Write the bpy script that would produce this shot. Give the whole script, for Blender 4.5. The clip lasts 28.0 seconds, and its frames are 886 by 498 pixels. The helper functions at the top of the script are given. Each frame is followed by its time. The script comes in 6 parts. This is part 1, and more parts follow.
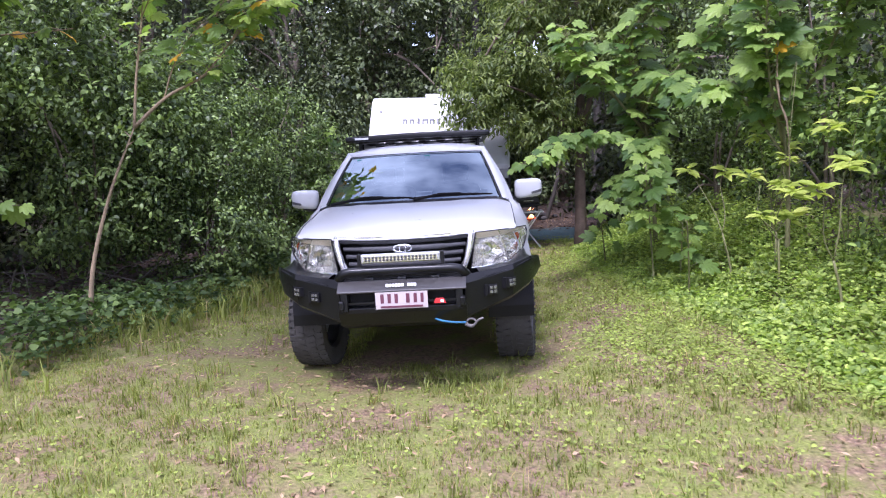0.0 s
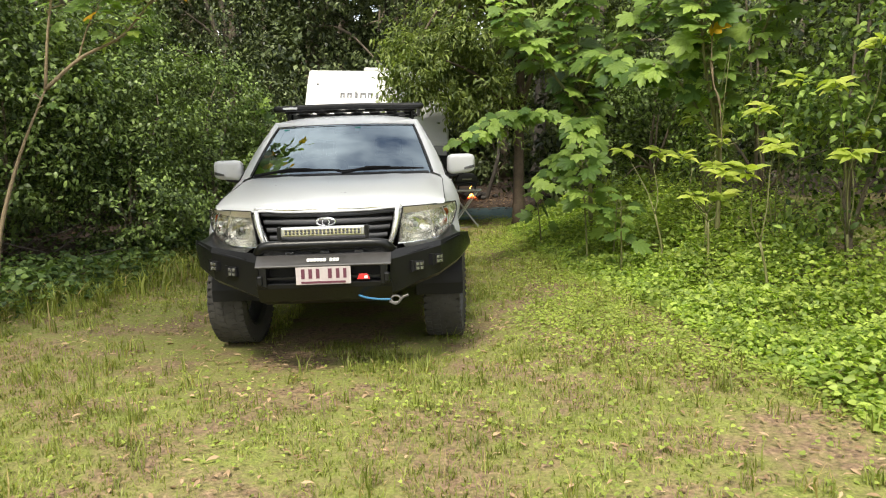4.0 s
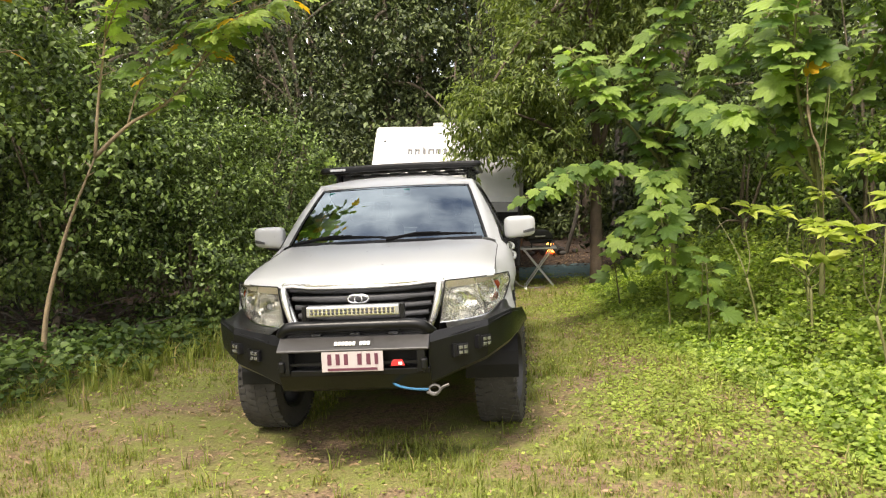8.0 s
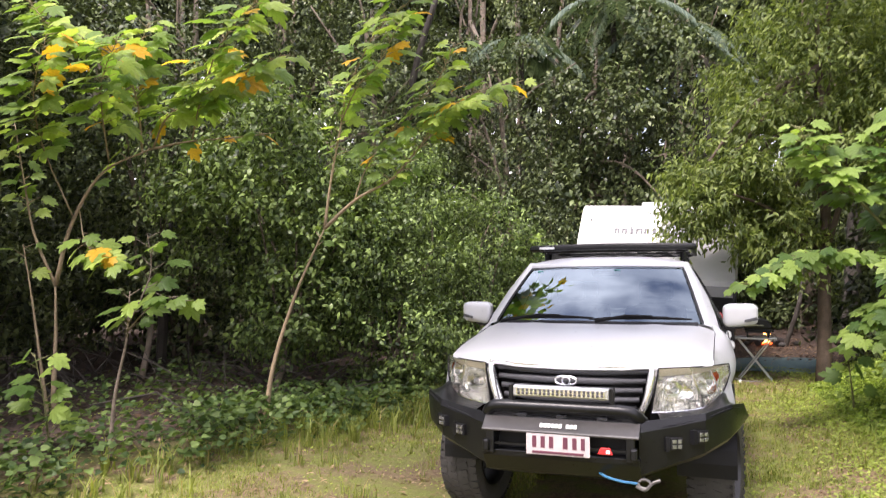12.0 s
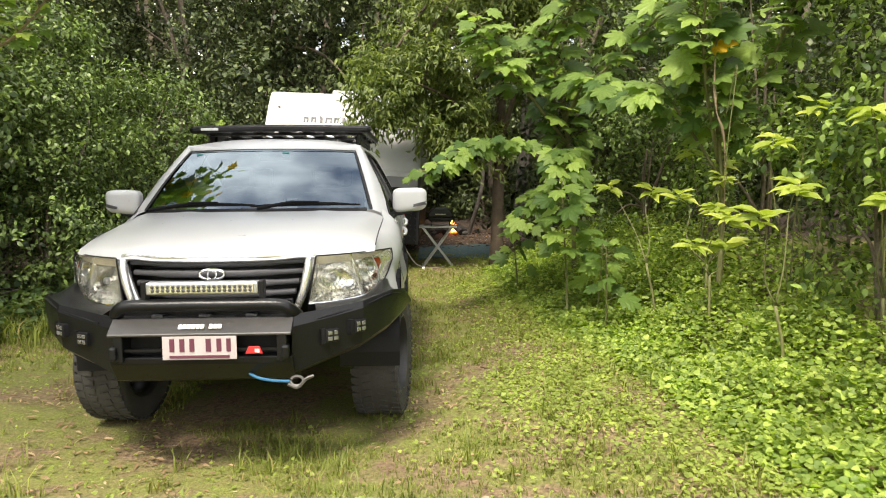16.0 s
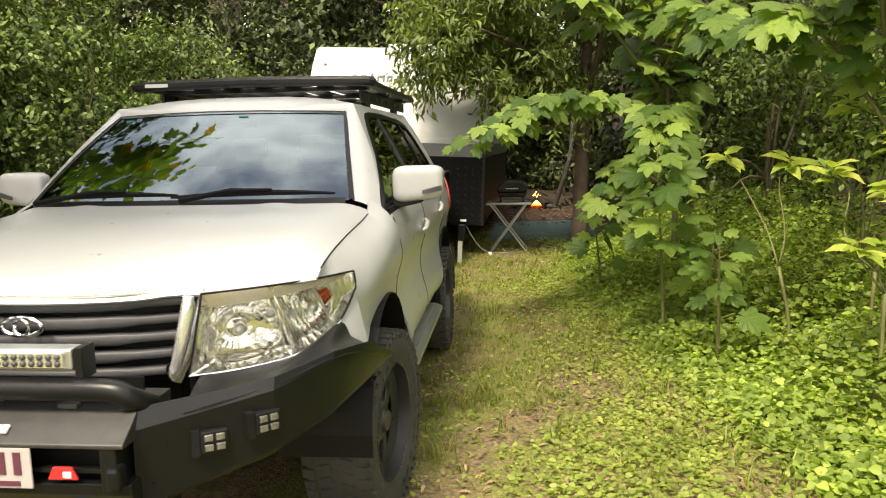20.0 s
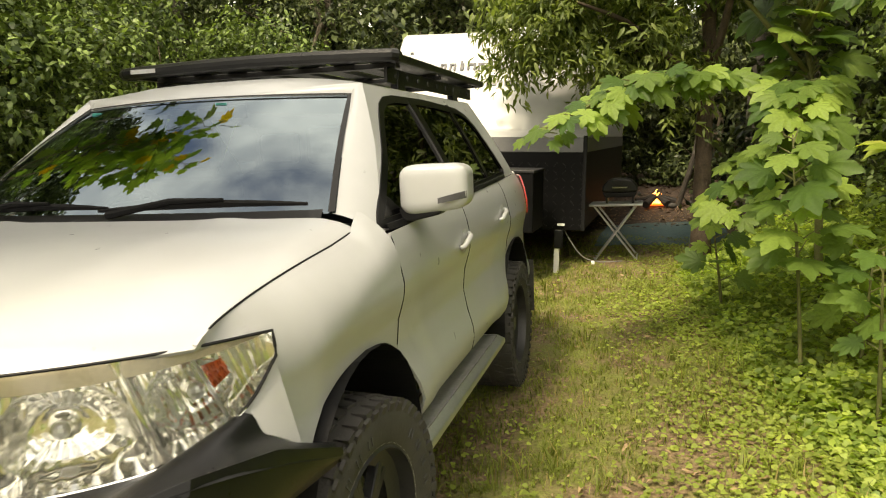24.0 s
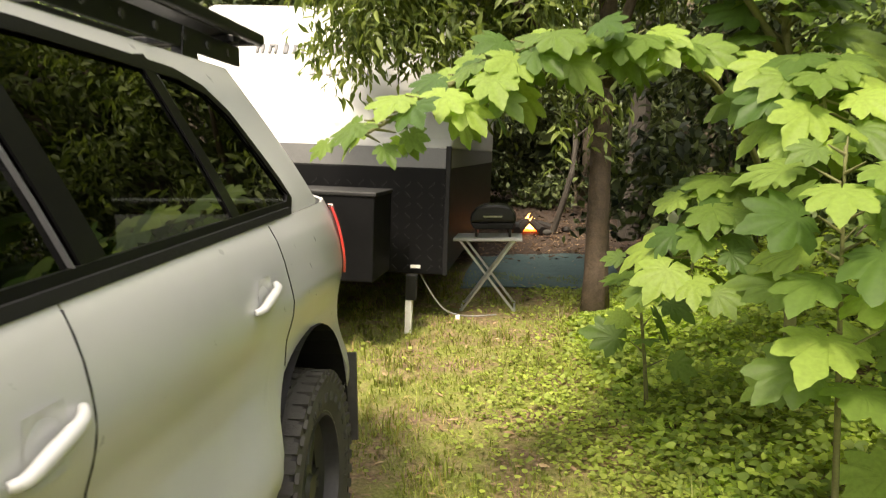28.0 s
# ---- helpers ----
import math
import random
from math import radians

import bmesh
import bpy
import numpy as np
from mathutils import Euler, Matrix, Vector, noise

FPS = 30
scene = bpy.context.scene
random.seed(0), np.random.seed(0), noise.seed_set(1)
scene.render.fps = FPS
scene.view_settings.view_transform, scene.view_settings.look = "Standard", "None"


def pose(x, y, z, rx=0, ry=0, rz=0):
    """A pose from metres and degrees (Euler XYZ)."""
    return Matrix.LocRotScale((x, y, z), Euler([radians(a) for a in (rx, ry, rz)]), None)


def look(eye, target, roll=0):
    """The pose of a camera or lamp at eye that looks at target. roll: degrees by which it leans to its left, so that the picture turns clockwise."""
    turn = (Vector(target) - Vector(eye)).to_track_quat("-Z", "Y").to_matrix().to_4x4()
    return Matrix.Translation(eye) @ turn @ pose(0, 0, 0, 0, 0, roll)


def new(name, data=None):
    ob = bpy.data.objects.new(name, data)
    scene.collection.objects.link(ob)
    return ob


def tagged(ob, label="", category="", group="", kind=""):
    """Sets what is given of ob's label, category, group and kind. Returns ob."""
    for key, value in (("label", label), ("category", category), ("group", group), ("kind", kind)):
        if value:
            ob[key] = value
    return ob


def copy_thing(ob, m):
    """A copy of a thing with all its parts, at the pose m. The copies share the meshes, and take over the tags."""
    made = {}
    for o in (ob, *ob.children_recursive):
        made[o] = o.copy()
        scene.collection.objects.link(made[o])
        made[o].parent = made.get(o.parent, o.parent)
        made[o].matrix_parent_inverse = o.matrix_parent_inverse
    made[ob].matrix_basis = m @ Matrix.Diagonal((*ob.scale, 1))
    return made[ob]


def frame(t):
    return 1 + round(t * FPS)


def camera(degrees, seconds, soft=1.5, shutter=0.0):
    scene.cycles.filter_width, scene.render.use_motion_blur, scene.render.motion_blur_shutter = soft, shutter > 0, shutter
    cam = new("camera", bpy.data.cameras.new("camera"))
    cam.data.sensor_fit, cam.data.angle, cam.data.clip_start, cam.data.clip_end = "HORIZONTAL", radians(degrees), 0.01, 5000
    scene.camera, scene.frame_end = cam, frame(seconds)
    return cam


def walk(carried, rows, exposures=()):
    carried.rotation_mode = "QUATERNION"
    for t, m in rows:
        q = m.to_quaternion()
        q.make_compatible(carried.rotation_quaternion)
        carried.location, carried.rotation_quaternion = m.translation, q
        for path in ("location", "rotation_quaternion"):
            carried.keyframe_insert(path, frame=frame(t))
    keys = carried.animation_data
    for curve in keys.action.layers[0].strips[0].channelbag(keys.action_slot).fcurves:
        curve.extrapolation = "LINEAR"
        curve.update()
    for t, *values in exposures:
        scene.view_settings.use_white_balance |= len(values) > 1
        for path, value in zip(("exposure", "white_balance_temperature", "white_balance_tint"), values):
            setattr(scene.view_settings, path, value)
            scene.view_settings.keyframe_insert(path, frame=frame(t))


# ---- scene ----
cam = camera(61.8, 28.0, soft=1.1, shutter=0.4)
PATH = [
    (0, (0.616, 0.203, 1.523), (0.492, 2.187, 1.312), -3.1),
    (0.5, (0.681, -0.094, 1.531), (0.566, 1.888, 1.296), -3.1),
    (1, (0.567, -0.29, 1.5), (0.474, 1.684, 1.192), -2.8),
    (1.5, (0.596, -0.41, 1.478), (0.499, 1.555, 1.118), -1.6),
    (2, (0.828, -0.379, 1.478), (0.686, 1.583, 1.124), -0.8),
    (2.5, (0.885, -0.228, 1.463), (0.717, 1.728, 1.081), -1.4),
    (3, (0.79, 0.054, 1.459), (0.794, 2.035, 1.187), -1.9),
    (3.5, (0.73, 0.196, 1.458), (0.758, 2.178, 1.187), -1.6),
    (5.5, (0.878, 1.0, 1.485), (0.873, 2.98, 1.205), -2.3),
    (6, (0.977, 1.033, 1.484), (0.897, 3.005, 1.169), -0.7),
    (6.5, (1.024, 1.046, 1.477), (0.914, 3.008, 1.1), -1.0),
    (7, (1.009, 1.06, 1.482), (0.857, 3.023, 1.125), -2.8),
    (7.5, (1.006, 1.089, 1.529), (0.787, 3.065, 1.316), -3.5),
    (8, (0.996, 1.067, 1.549), (0.792, 3.053, 1.422), -2.8),
    (8.5, (0.997, 1.038, 1.55), (0.818, 3.027, 1.451), -2.4),
    (9, (0.998, 1.014, 1.546), (0.812, 3.002, 1.432), -2.1),
    (9.5, (1.005, 0.998, 1.544), (0.761, 2.978, 1.401), -1.7),
    (10, (0.988, 0.999, 1.541), (0.632, 2.96, 1.375), -1.4),
    (10.5, (0.945, 1.032, 1.538), (0.387, 2.946, 1.382), -1.4),
    (11, (0.917, 1.044, 1.541), (0.223, 2.914, 1.401), -1.5),
    (11.5, (0.907, 1.056, 1.563), (0.171, 2.916, 1.531), -0.9),
    (13.5, (0.929, 1.027, 1.579), (0.385, 2.933, 1.841), 0.4),
    (14, (0.951, 1.02, 1.575), (0.486, 2.958, 1.748), -0.8),
    (14.5, (1.067, 1.087, 1.507), (0.824, 3.072, 1.475), -1.5),
    (15, (1.152, 1.187, 1.473), (1.027, 3.176, 1.307), -1.3),
    (15.5, (1.159, 1.423, 1.476), (1.151, 3.412, 1.269), -1.5),
    (16, (1.134, 1.637, 1.472), (1.178, 3.629, 1.282), -0.4),
    (16.5, (1.259, 1.874, 1.48), (1.233, 3.865, 1.292), -1.4),
    (17, (1.362, 2.135, 1.479), (1.265, 4.121, 1.265), -1.7),
    (17.5, (1.354, 2.409, 1.523), (1.313, 4.397, 1.319), -1.3),
    (18, (1.42, 2.69, 1.514), (1.403, 4.683, 1.346), -1.2),
    (18.5, (1.544, 2.989, 1.511), (1.295, 4.966, 1.337), -0.8),
    (19, (1.56, 3.183, 1.51), (1.34, 5.151, 1.223), -1.1),
    (19.5, (1.503, 3.41, 1.495), (1.29, 5.377, 1.202), -2.2),
    (20, (1.554, 3.51, 1.506), (1.329, 5.478, 1.226), -1.2),
    (20.5, (1.631, 3.559, 1.499), (1.421, 5.527, 1.216), -0.7),
    (21, (1.624, 3.553, 1.51), (1.352, 5.517, 1.25), -2.0),
    (21.5, (1.709, 3.579, 1.508), (1.529, 5.554, 1.251), -1.7),
    (23.5, (1.736, 4.38, 1.447), (1.504, 6.347, 1.17), -1.9),
    (24, (1.797, 4.625, 1.468), (1.238, 6.525, 1.191), -2.3),
    (24.5, (1.725, 4.855, 1.458), (1.203, 6.769, 1.198), -1.9),
    (25, (1.675, 5.143, 1.477), (1.442, 7.117, 1.26), -2.2),
    (25.5, (1.674, 5.414, 1.506), (1.243, 7.349, 1.244), -1.9),
    (26, (1.63, 5.682, 1.49), (1.119, 7.595, 1.205), -1.2),
    (26.5, (1.516, 5.996, 1.467), (1.346, 7.973, 1.219), -2.0),
    (27, (1.519, 6.281, 1.447), (1.41, 8.263, 1.203), -1.8),
    (27.5, (1.617, 6.634, 1.46), (1.408, 8.615, 1.277), -2.2),
    (28, (1.597, 6.962, 1.429), (1.391, 8.936, 1.181), -0.5),
]
walk(cam, [(t, look(eye, target, roll)) for t, eye, target, roll in PATH],
     exposures=[(0, 1.27, 5250, 35), (1.5, 1.08, 5900, 12), (4, 1.09, 6650, 8), (7, 1.09, 6850, 9), (8, 1.25, 6900, 13), (11.5, 1.39, 6250, 22), (13.6, 1.78, 6400, 34), (15.0, 1.33, 6200, 26), (16.2, 1.30, 6900, 9), (17, 1.30, 7100, 8), (19, 1.30, 7400, 9), (21, 1.24, 7600, 10), (24, 1.15, 8200, 7), (26.2, 1.05, 8500, 2), (27, 1.50, 7800, 7), (28, 1.72, 7500, 12)])

# ---- light ----
world = bpy.data.worlds.new("sky")
scene.world = world
world.use_nodes = True
wn, wl = world.node_tree.nodes, world.node_tree.links
wn.clear()
SUN_EL, SUN_AZ = 58.0, 197.0          # the sun stands high behind the way, veiled
sky = wn.new("ShaderNodeTexSky")
sky.sky_type, sky.sun_disc = "NISHITA", False
sky.sun_elevation, sky.sun_rotation = radians(SUN_EL), radians(SUN_AZ)
sky.air_density, sky.dust_density = 1.0, 2.5
tc = wn.new("ShaderNodeTexCoord")
cn = wn.new("ShaderNodeTexNoise")
cn.inputs["Scale"].default_value, cn.inputs["Detail"].default_value = 2.6, 7
cr = wn.new("ShaderNodeValToRGB")
cr.color_ramp.elements[0].position, cr.color_ramp.elements[1].position = 0.35, 0.59
cmix = wn.new("ShaderNodeMixRGB")
cmix.inputs["Color2"].default_value = (12.5, 12.4, 12.3, 1)   # bright cloud
wl.new(tc.outputs["Generated"], cn.inputs["Vector"])
wl.new(cn.outputs["Fac"], cr.inputs["Fac"])
wl.new(cr.outputs["Color"], cmix.inputs["Fac"])
wl.new(sky.outputs["Color"], cmix.inputs["Color1"])
bg = wn.new("ShaderNodeBackground")
bg.inputs["Strength"].default_value = 0.103
wo = wn.new("ShaderNodeOutputWorld")
wl.new(cmix.outputs["Color"], bg.inputs["Color"])
wl.new(bg.outputs["Background"], wo.inputs["Surface"])

sun_data = bpy.data.lights.new("sun", "SUN")
sun_data.energy, sun_data.angle, sun_data.color = 2.8, radians(13), (1.0, 0.94, 0.82)
sun = new("sun", sun_data)
az = radians(SUN_AZ)
sd = Vector((math.sin(az) * math.cos(radians(SUN_EL)), math.cos(az) * math.cos(radians(SUN_EL)), math.sin(radians(SUN_EL))))
sun.matrix_world = look(sd * 60, (0, 0, 0))

# ---- materials ----
def mat(name, color, rough=0.6, metal=0.0, var=0.25, scale=8.0, bump=0.0, bscale=60.0, coat=0.0, spec=0.5):
    """A procedural surface: colour varied at two scales, roughness varied, fine bump."""
    m = bpy.data.materials.new(name)
    m.use_nodes = True
    n, l = m.node_tree.nodes, m.node_tree.links
    p = n["Principled BSDF"]
    t = n.new("ShaderNodeTexCoord")
    a, b = n.new("ShaderNodeTexNoise"), n.new("ShaderNodeTexNoise")
    a.inputs["Scale"].default_value, b.inputs["Scale"].default_value = scale, scale * 9
    a.inputs["Detail"].default_value, b.inputs["Detail"].default_value = 5, 4
    l.new(t.outputs["Object"], a.inputs["Vector"])
    l.new(t.outputs["Object"], b.inputs["Vector"])
    mx = n.new("ShaderNodeMath")
    mx.operation = "MULTIPLY_ADD"
    mx.inputs[1].default_value, mx.inputs[2].default_value = 0.5, 0.0
    ad = n.new("ShaderNodeMath")
    l.new(a.outputs["Fac"], ad.inputs[0])
    l.new(b.outputs["Fac"], ad.inputs[1])
    l.new(ad.outputs[0], mx.inputs[0])
    r = n.new("ShaderNodeValToRGB")
    r.color_ramp.elements[0].position, r.color_ramp.elements[1].position = 0.35, 0.65
    c = Vector(color[:3])
    r.color_ramp.elements[0].color = (*(c * (1 - var)), 1)
    r.color_ramp.elements[1].color = (*(c * (1 + var * 0.6)), 1)
    l.new(mx.outputs[0], r.inputs["Fac"])
    l.new(r.outputs["Color"], p.inputs["Base Color"])
    p.inputs["Metallic"].default_value = metal
    rr = n.new("ShaderNodeMapRange")
    rr.inputs["To Min"].default_value, rr.inputs["To Max"].default_value = max(0.02, rough * 0.8), min(1, rough * 1.2)
    l.new(b.outputs["Fac"], rr.inputs["Value"])
    l.new(rr.outputs["Result"], p.inputs["Roughness"])
    p.inputs["Coat Weight"].default_value = coat
    p.inputs["Coat Roughness"].default_value = 0.05
    p.inputs["Specular IOR Level"].default_value = spec
    if bump:
        g = n.new("ShaderNodeTexNoise")
        g.inputs["Scale"].default_value, g.inputs["Detail"].default_value = bscale, 6
        l.new(t.outputs["Object"], g.inputs["Vector"])
        bp = n.new("ShaderNodeBump")
        bp.inputs["Strength"].default_value, bp.inputs["Distance"].default_value = bump, 0.01
        l.new(g.outputs["Fac"], bp.inputs["Height"])
        l.new(bp.outputs["Normal"], p.inputs["Normal"])
    return m


def leaf_mat(name, dark, light, back=0.45, rough=0.45, per_object=False, odd=None, odd_share=0.0, spot=14.0):
    """Leaves: each leaf has its own shade between dark and light; light shines through them."""
    m = bpy.data.materials.new(name)
    m.use_nodes = True
    n, l = m.node_tree.nodes, m.node_tree.links
    p, out = n["Principled BSDF"], n["Material Output"]
    if per_object:
        rnd = n.new("ShaderNodeObjectInfo").outputs["Random"]
    else:
        rnd = n.new("ShaderNodeNewGeometry").outputs["Random Per Island"]
    r = n.new("ShaderNodeValToRGB")
    r.color_ramp.elements[0].color, r.color_ramp.elements[1].color = (*dark, 1), (*light, 1)
    e = r.color_ramp.elements.new(0.55)
    e.color = (*[(u * 0.6 + v * 0.4) for u, v in zip(dark, light)], 1)
    if odd:
        e = r.color_ramp.elements.new(1 - odd_share)
        e.color = (*light, 1)
        e = r.color_ramp.elements.new(min(0.999, 1 - odd_share + 0.004))
        e.color = (*odd, 1)
        r.color_ramp.elements[-1].color = (*odd, 1)
    l.new(rnd, r.inputs["Fac"])
    t = n.new("ShaderNodeTexCoord")
    a = n.new("ShaderNodeTexNoise")
    a.inputs["Scale"].default_value, a.inputs["Detail"].default_value = spot, 5
    l.new(t.outputs["Object"], a.inputs["Vector"])
    hs = n.new("ShaderNodeHueSaturation")
    vr = n.new("ShaderNodeMapRange")
    vr.inputs["To Min"].default_value, vr.inputs["To Max"].default_value = (0.7 if spot > 9 else 0.35), (1.3 if spot > 9 else 1.65)
    l.new(a.outputs["Fac"], vr.inputs["Value"])
    l.new(vr.outputs["Result"], hs.inputs["Value"])
    l.new(r.outputs["Color"], hs.inputs["Color"])
    l.new(hs.outputs["Color"], p.inputs["Base Color"])
    p.inputs["Roughness"].default_value = rough
    p.inputs["Specular IOR Level"].default_value = 0.26
    tr = n.new("ShaderNodeBsdfTranslucent")
    br = n.new("ShaderNodeMixRGB")
    br.blend_type = "MULTIPLY"
    br.inputs["Fac"].default_value = 1
    br.inputs["Color2"].default_value = (1.35, 1.45, 0.7, 1)
    l.new(hs.outputs["Color"], br.inputs["Color1"])
    l.new(br.outputs["Color"], tr.inputs["Color"])
    mx = n.new("ShaderNodeMixShader")
    mx.inputs["Fac"].default_value = back
    l.new(p.outputs["BSDF"], mx.inputs[1])
    l.new(tr.outputs["BSDF"], mx.inputs[2])
    l.new(mx.outputs["Shader"], out.inputs["Surface"])
    return m


def glass_mat(name, color, rough=0.0, ior=1.45, gloss=(1, 1, 1)):
    m = bpy.data.materials.new(name)
    m.use_nodes = True
    n, l = m.node_tree.nodes, m.node_tree.links
    n.remove(n["Principled BSDF"])
    tr, gl, mx = n.new("ShaderNodeBsdfTransparent"), n.new("ShaderNodeBsdfGlossy"), n.new("ShaderNodeMixShader")
    fr = n.new("ShaderNodeFresnel")
    fr.inputs["IOR"].default_value = ior
    tr.inputs["Color"].default_value = (*color, 1)
    gl.inputs["Roughness"].default_value = rough
    gl.inputs["Color"].default_value = (*gloss, 1)
    l.new(fr.outputs["Fac"], mx.inputs["Fac"])
    l.new(tr.outputs["BSDF"], mx.inputs[1])
    l.new(gl.outputs["BSDF"], mx.inputs[2])
    l.new(mx.outputs["Shader"], n["Material Output"].inputs["Surface"])
    return m


def glow_mat(name, color, strength):
    m = bpy.data.materials.new(name)
    m.use_nodes = True
    n, l = m.node_tree.nodes, m.node_tree.links
    e = n.new("ShaderNodeEmission")
    e.inputs["Color"].default_value, e.inputs["Strength"].default_value = (*color, 1), strength
    l.new(e.outputs[0], n["Material Output"].inputs["Surface"])
    return m


PAINT = mat("white_paint", (0.425, 0.433, 0.44), 0.30, var=0.03, scale=1.5, coat=0.45)
PAINT.node_tree.nodes["Principled BSDF"].inputs["Coat Roughness"].default_value = 0.2
PILLAR = mat("window_black", (0.004, 0.004, 0.0045), 0.35, var=0.1, spec=0.12)
BLACKSTEEL = mat("black_powder_coat", (0.007, 0.0073, 0.008), 0.30, var=0.2, scale=6, bump=0.08, bscale=900, spec=0.32)
BLACKPLASTIC = mat("black_plastic", (0.008, 0.008, 0.009), 0.5, var=0.2, bump=0.1, bscale=400, spec=0.25)
RUBBER = mat("tyre_rubber", (0.055, 0.052, 0.048), 0.85, var=0.35, scale=5, bump=0.3, bscale=150)
RIMBLACK = mat("rim_black", (0.028, 0.028, 0.029), 0.4, var=0.35)
CHROME = mat("chrome", (0.85, 0.86, 0.88), 0.08, metal=1.0, var=0.03)
ALU = mat("aluminium", (0.62, 0.63, 0.65), 0.35, metal=0.9, var=0.1, bump=0.05)
LENS = glass_mat("headlight_lens", (0.97, 0.96, 0.92), 0.02)
GLASS = glass_mat("windscreen_glass", (0.20, 0.25, 0.26), 0.0, 2.6, (0.74, 0.89, 1.0))
TINT = glass_mat("tinted_glass", (0.06, 0.065, 0.06), 0.0, 1.5)
GREY = mat("dark_grey_plastic", (0.06, 0.06, 0.065), 0.5, var=0.15)
INTERIOR = mat("grey_trim", (0.05, 0.05, 0.048), 0.8, var=0.2)
PLATE = mat("plate_white", (0.45, 0.40, 0.40), 0.4, var=0.08)
MAROON = mat("maroon_paint", (0.11, 0.03, 0.05), 0.5, var=0.1)
REDM = mat("red_badge", (0.55, 0.03, 0.03), 0.35, var=0.1)
WHITEM = mat("white_mark", (0.8, 0.8, 0.78), 0.5, var=0.05)
ORANGE = mat("amber_lens", (0.50, 0.085, 0.02), 0.2, var=0.15, coat=1.0)
REDLENS = mat("red_lens", (0.45, 0.02, 0.02), 0.2, var=0.15, coat=1.0)
DULLSTEEL = mat("dull_steel", (0.11, 0.105, 0.10), 0.5, metal=0.5, var=0.3)
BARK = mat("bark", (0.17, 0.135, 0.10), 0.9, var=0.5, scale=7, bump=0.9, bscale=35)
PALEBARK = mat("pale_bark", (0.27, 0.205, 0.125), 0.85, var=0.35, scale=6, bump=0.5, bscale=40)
# bark darkened so that its colour carries the forest's shade
SHADEBARK = mat("shaded_bark", (.045, .038, .030), .9, var=.4, scale=7, bump=.8, bscale=35)
STEM = mat("green_stem", (0.16, 0.16, 0.06), 0.7, var=0.3, scale=9, bump=0.2)
VANWHITE = mat("van_white", (0.48, 0.48, 0.468), 0.35, var=0.04, scale=1.2)
VANGREY = mat("van_grey", (0.13, 0.13, 0.13), 0.4, var=0.1)
VANBLACK = mat("van_black", (0.005, 0.005, 0.0055), 0.5, var=0.3, spec=0.12)
MATGREEN = mat("ground_mat_fabric", (0.09, 0.15, 0.15), 0.9, var=0.2, bump=0.4, bscale=250)
BLUEROPE = mat("blue_rope", (0.03, 0.14, 0.27), 0.8, var=0.2)

# ---- building helpers ----
def part(name, data, material, parent, label=""):
    """Links a bmesh or a mesh as one object under a thing or a part."""
    if isinstance(data, bmesh.types.BMesh):
        me = bpy.data.meshes.new(name)
        data.to_mesh(me)
        data.free()
    else:
        me = data
    if material is not None and not me.materials:
        me.materials.append(material)
    ob = new(name, me)
    ob.parent = parent
    if label:
        ob["label"] = label
    return ob


def thing(name, label, category, x=0, y=0, z=0, rx=0, ry=0, rz=0, group="", kind=""):
    ob = new(name)
    ob.empty_display_size = 0.1
    ob.matrix_basis = pose(x, y, z, rx, ry, rz)
    return tagged(ob, label, category, group, kind)


def smooth(ob, angle=40):
    me = ob.data
    me.polygons.foreach_set("use_smooth", [True] * len(me.polygons))
    if angle:
        me.set_sharp_from_angle(angle=radians(angle))
    return ob


def quick_mesh(name, V, F):
    """A mesh from arrays of places (n, 3) and triangles or quads (m, k)."""
    V, F = np.asarray(V, dtype=np.float32), np.asarray(F, dtype=np.int32)
    me = bpy.data.meshes.new(name)
    k = F.shape[1]
    me.vertices.add(len(V))
    me.vertices.foreach_set("co", V.ravel())
    me.loops.add(F.size)
    me.loops.foreach_set("vertex_index", F.ravel())
    me.polygons.add(len(F))
    me.polygons.foreach_set("loop_start", np.arange(0, F.size, k, dtype=np.int32))
    me.update(calc_edges=True)
    return me


def sheet(func, nu, nv, flip=False):
    """A bmesh from func(u, v) over 0..1 by 0..1."""
    bm = bmesh.new()
    g = [[bm.verts.new(func(i / nu, j / nv)) for j in range(nv + 1)] for i in range(nu + 1)]
    for i in range(nu):
        for j in range(nv):
            q = [g[i][j], g[i + 1][j], g[i + 1][j + 1], g[i][j + 1]]
            bm.faces.new(q[::-1] if flip else q)
    return bm


def box(bm, x0, x1, y0, y1, z0, z1, m=None, bev=0.0):
    """Adds a box, bevelled if bev."""
    r = bmesh.ops.create_cube(bm, size=1)["verts"]
    mm = Matrix.Translation(((x0 + x1) / 2, (y0 + y1) / 2, (z0 + z1) / 2)) @ Matrix.Diagonal((x1 - x0, y1 - y0, z1 - z0, 1))
    if m is not None:
        mm = m @ mm
    bmesh.ops.transform(bm, matrix=mm, verts=r)
    if bev:
        es = list({e for v in r for e in v.link_edges})
        bmesh.ops.bevel(bm, geom=es, offset=bev, segments=2, affect="EDGES", profile=0.5)
    return bm


def boxed(x0, x1, y0, y1, z0, z1, bev=0.0, m=None):
    return box(bmesh.new(), x0, x1, y0, y1, z0, z1, m, bev)


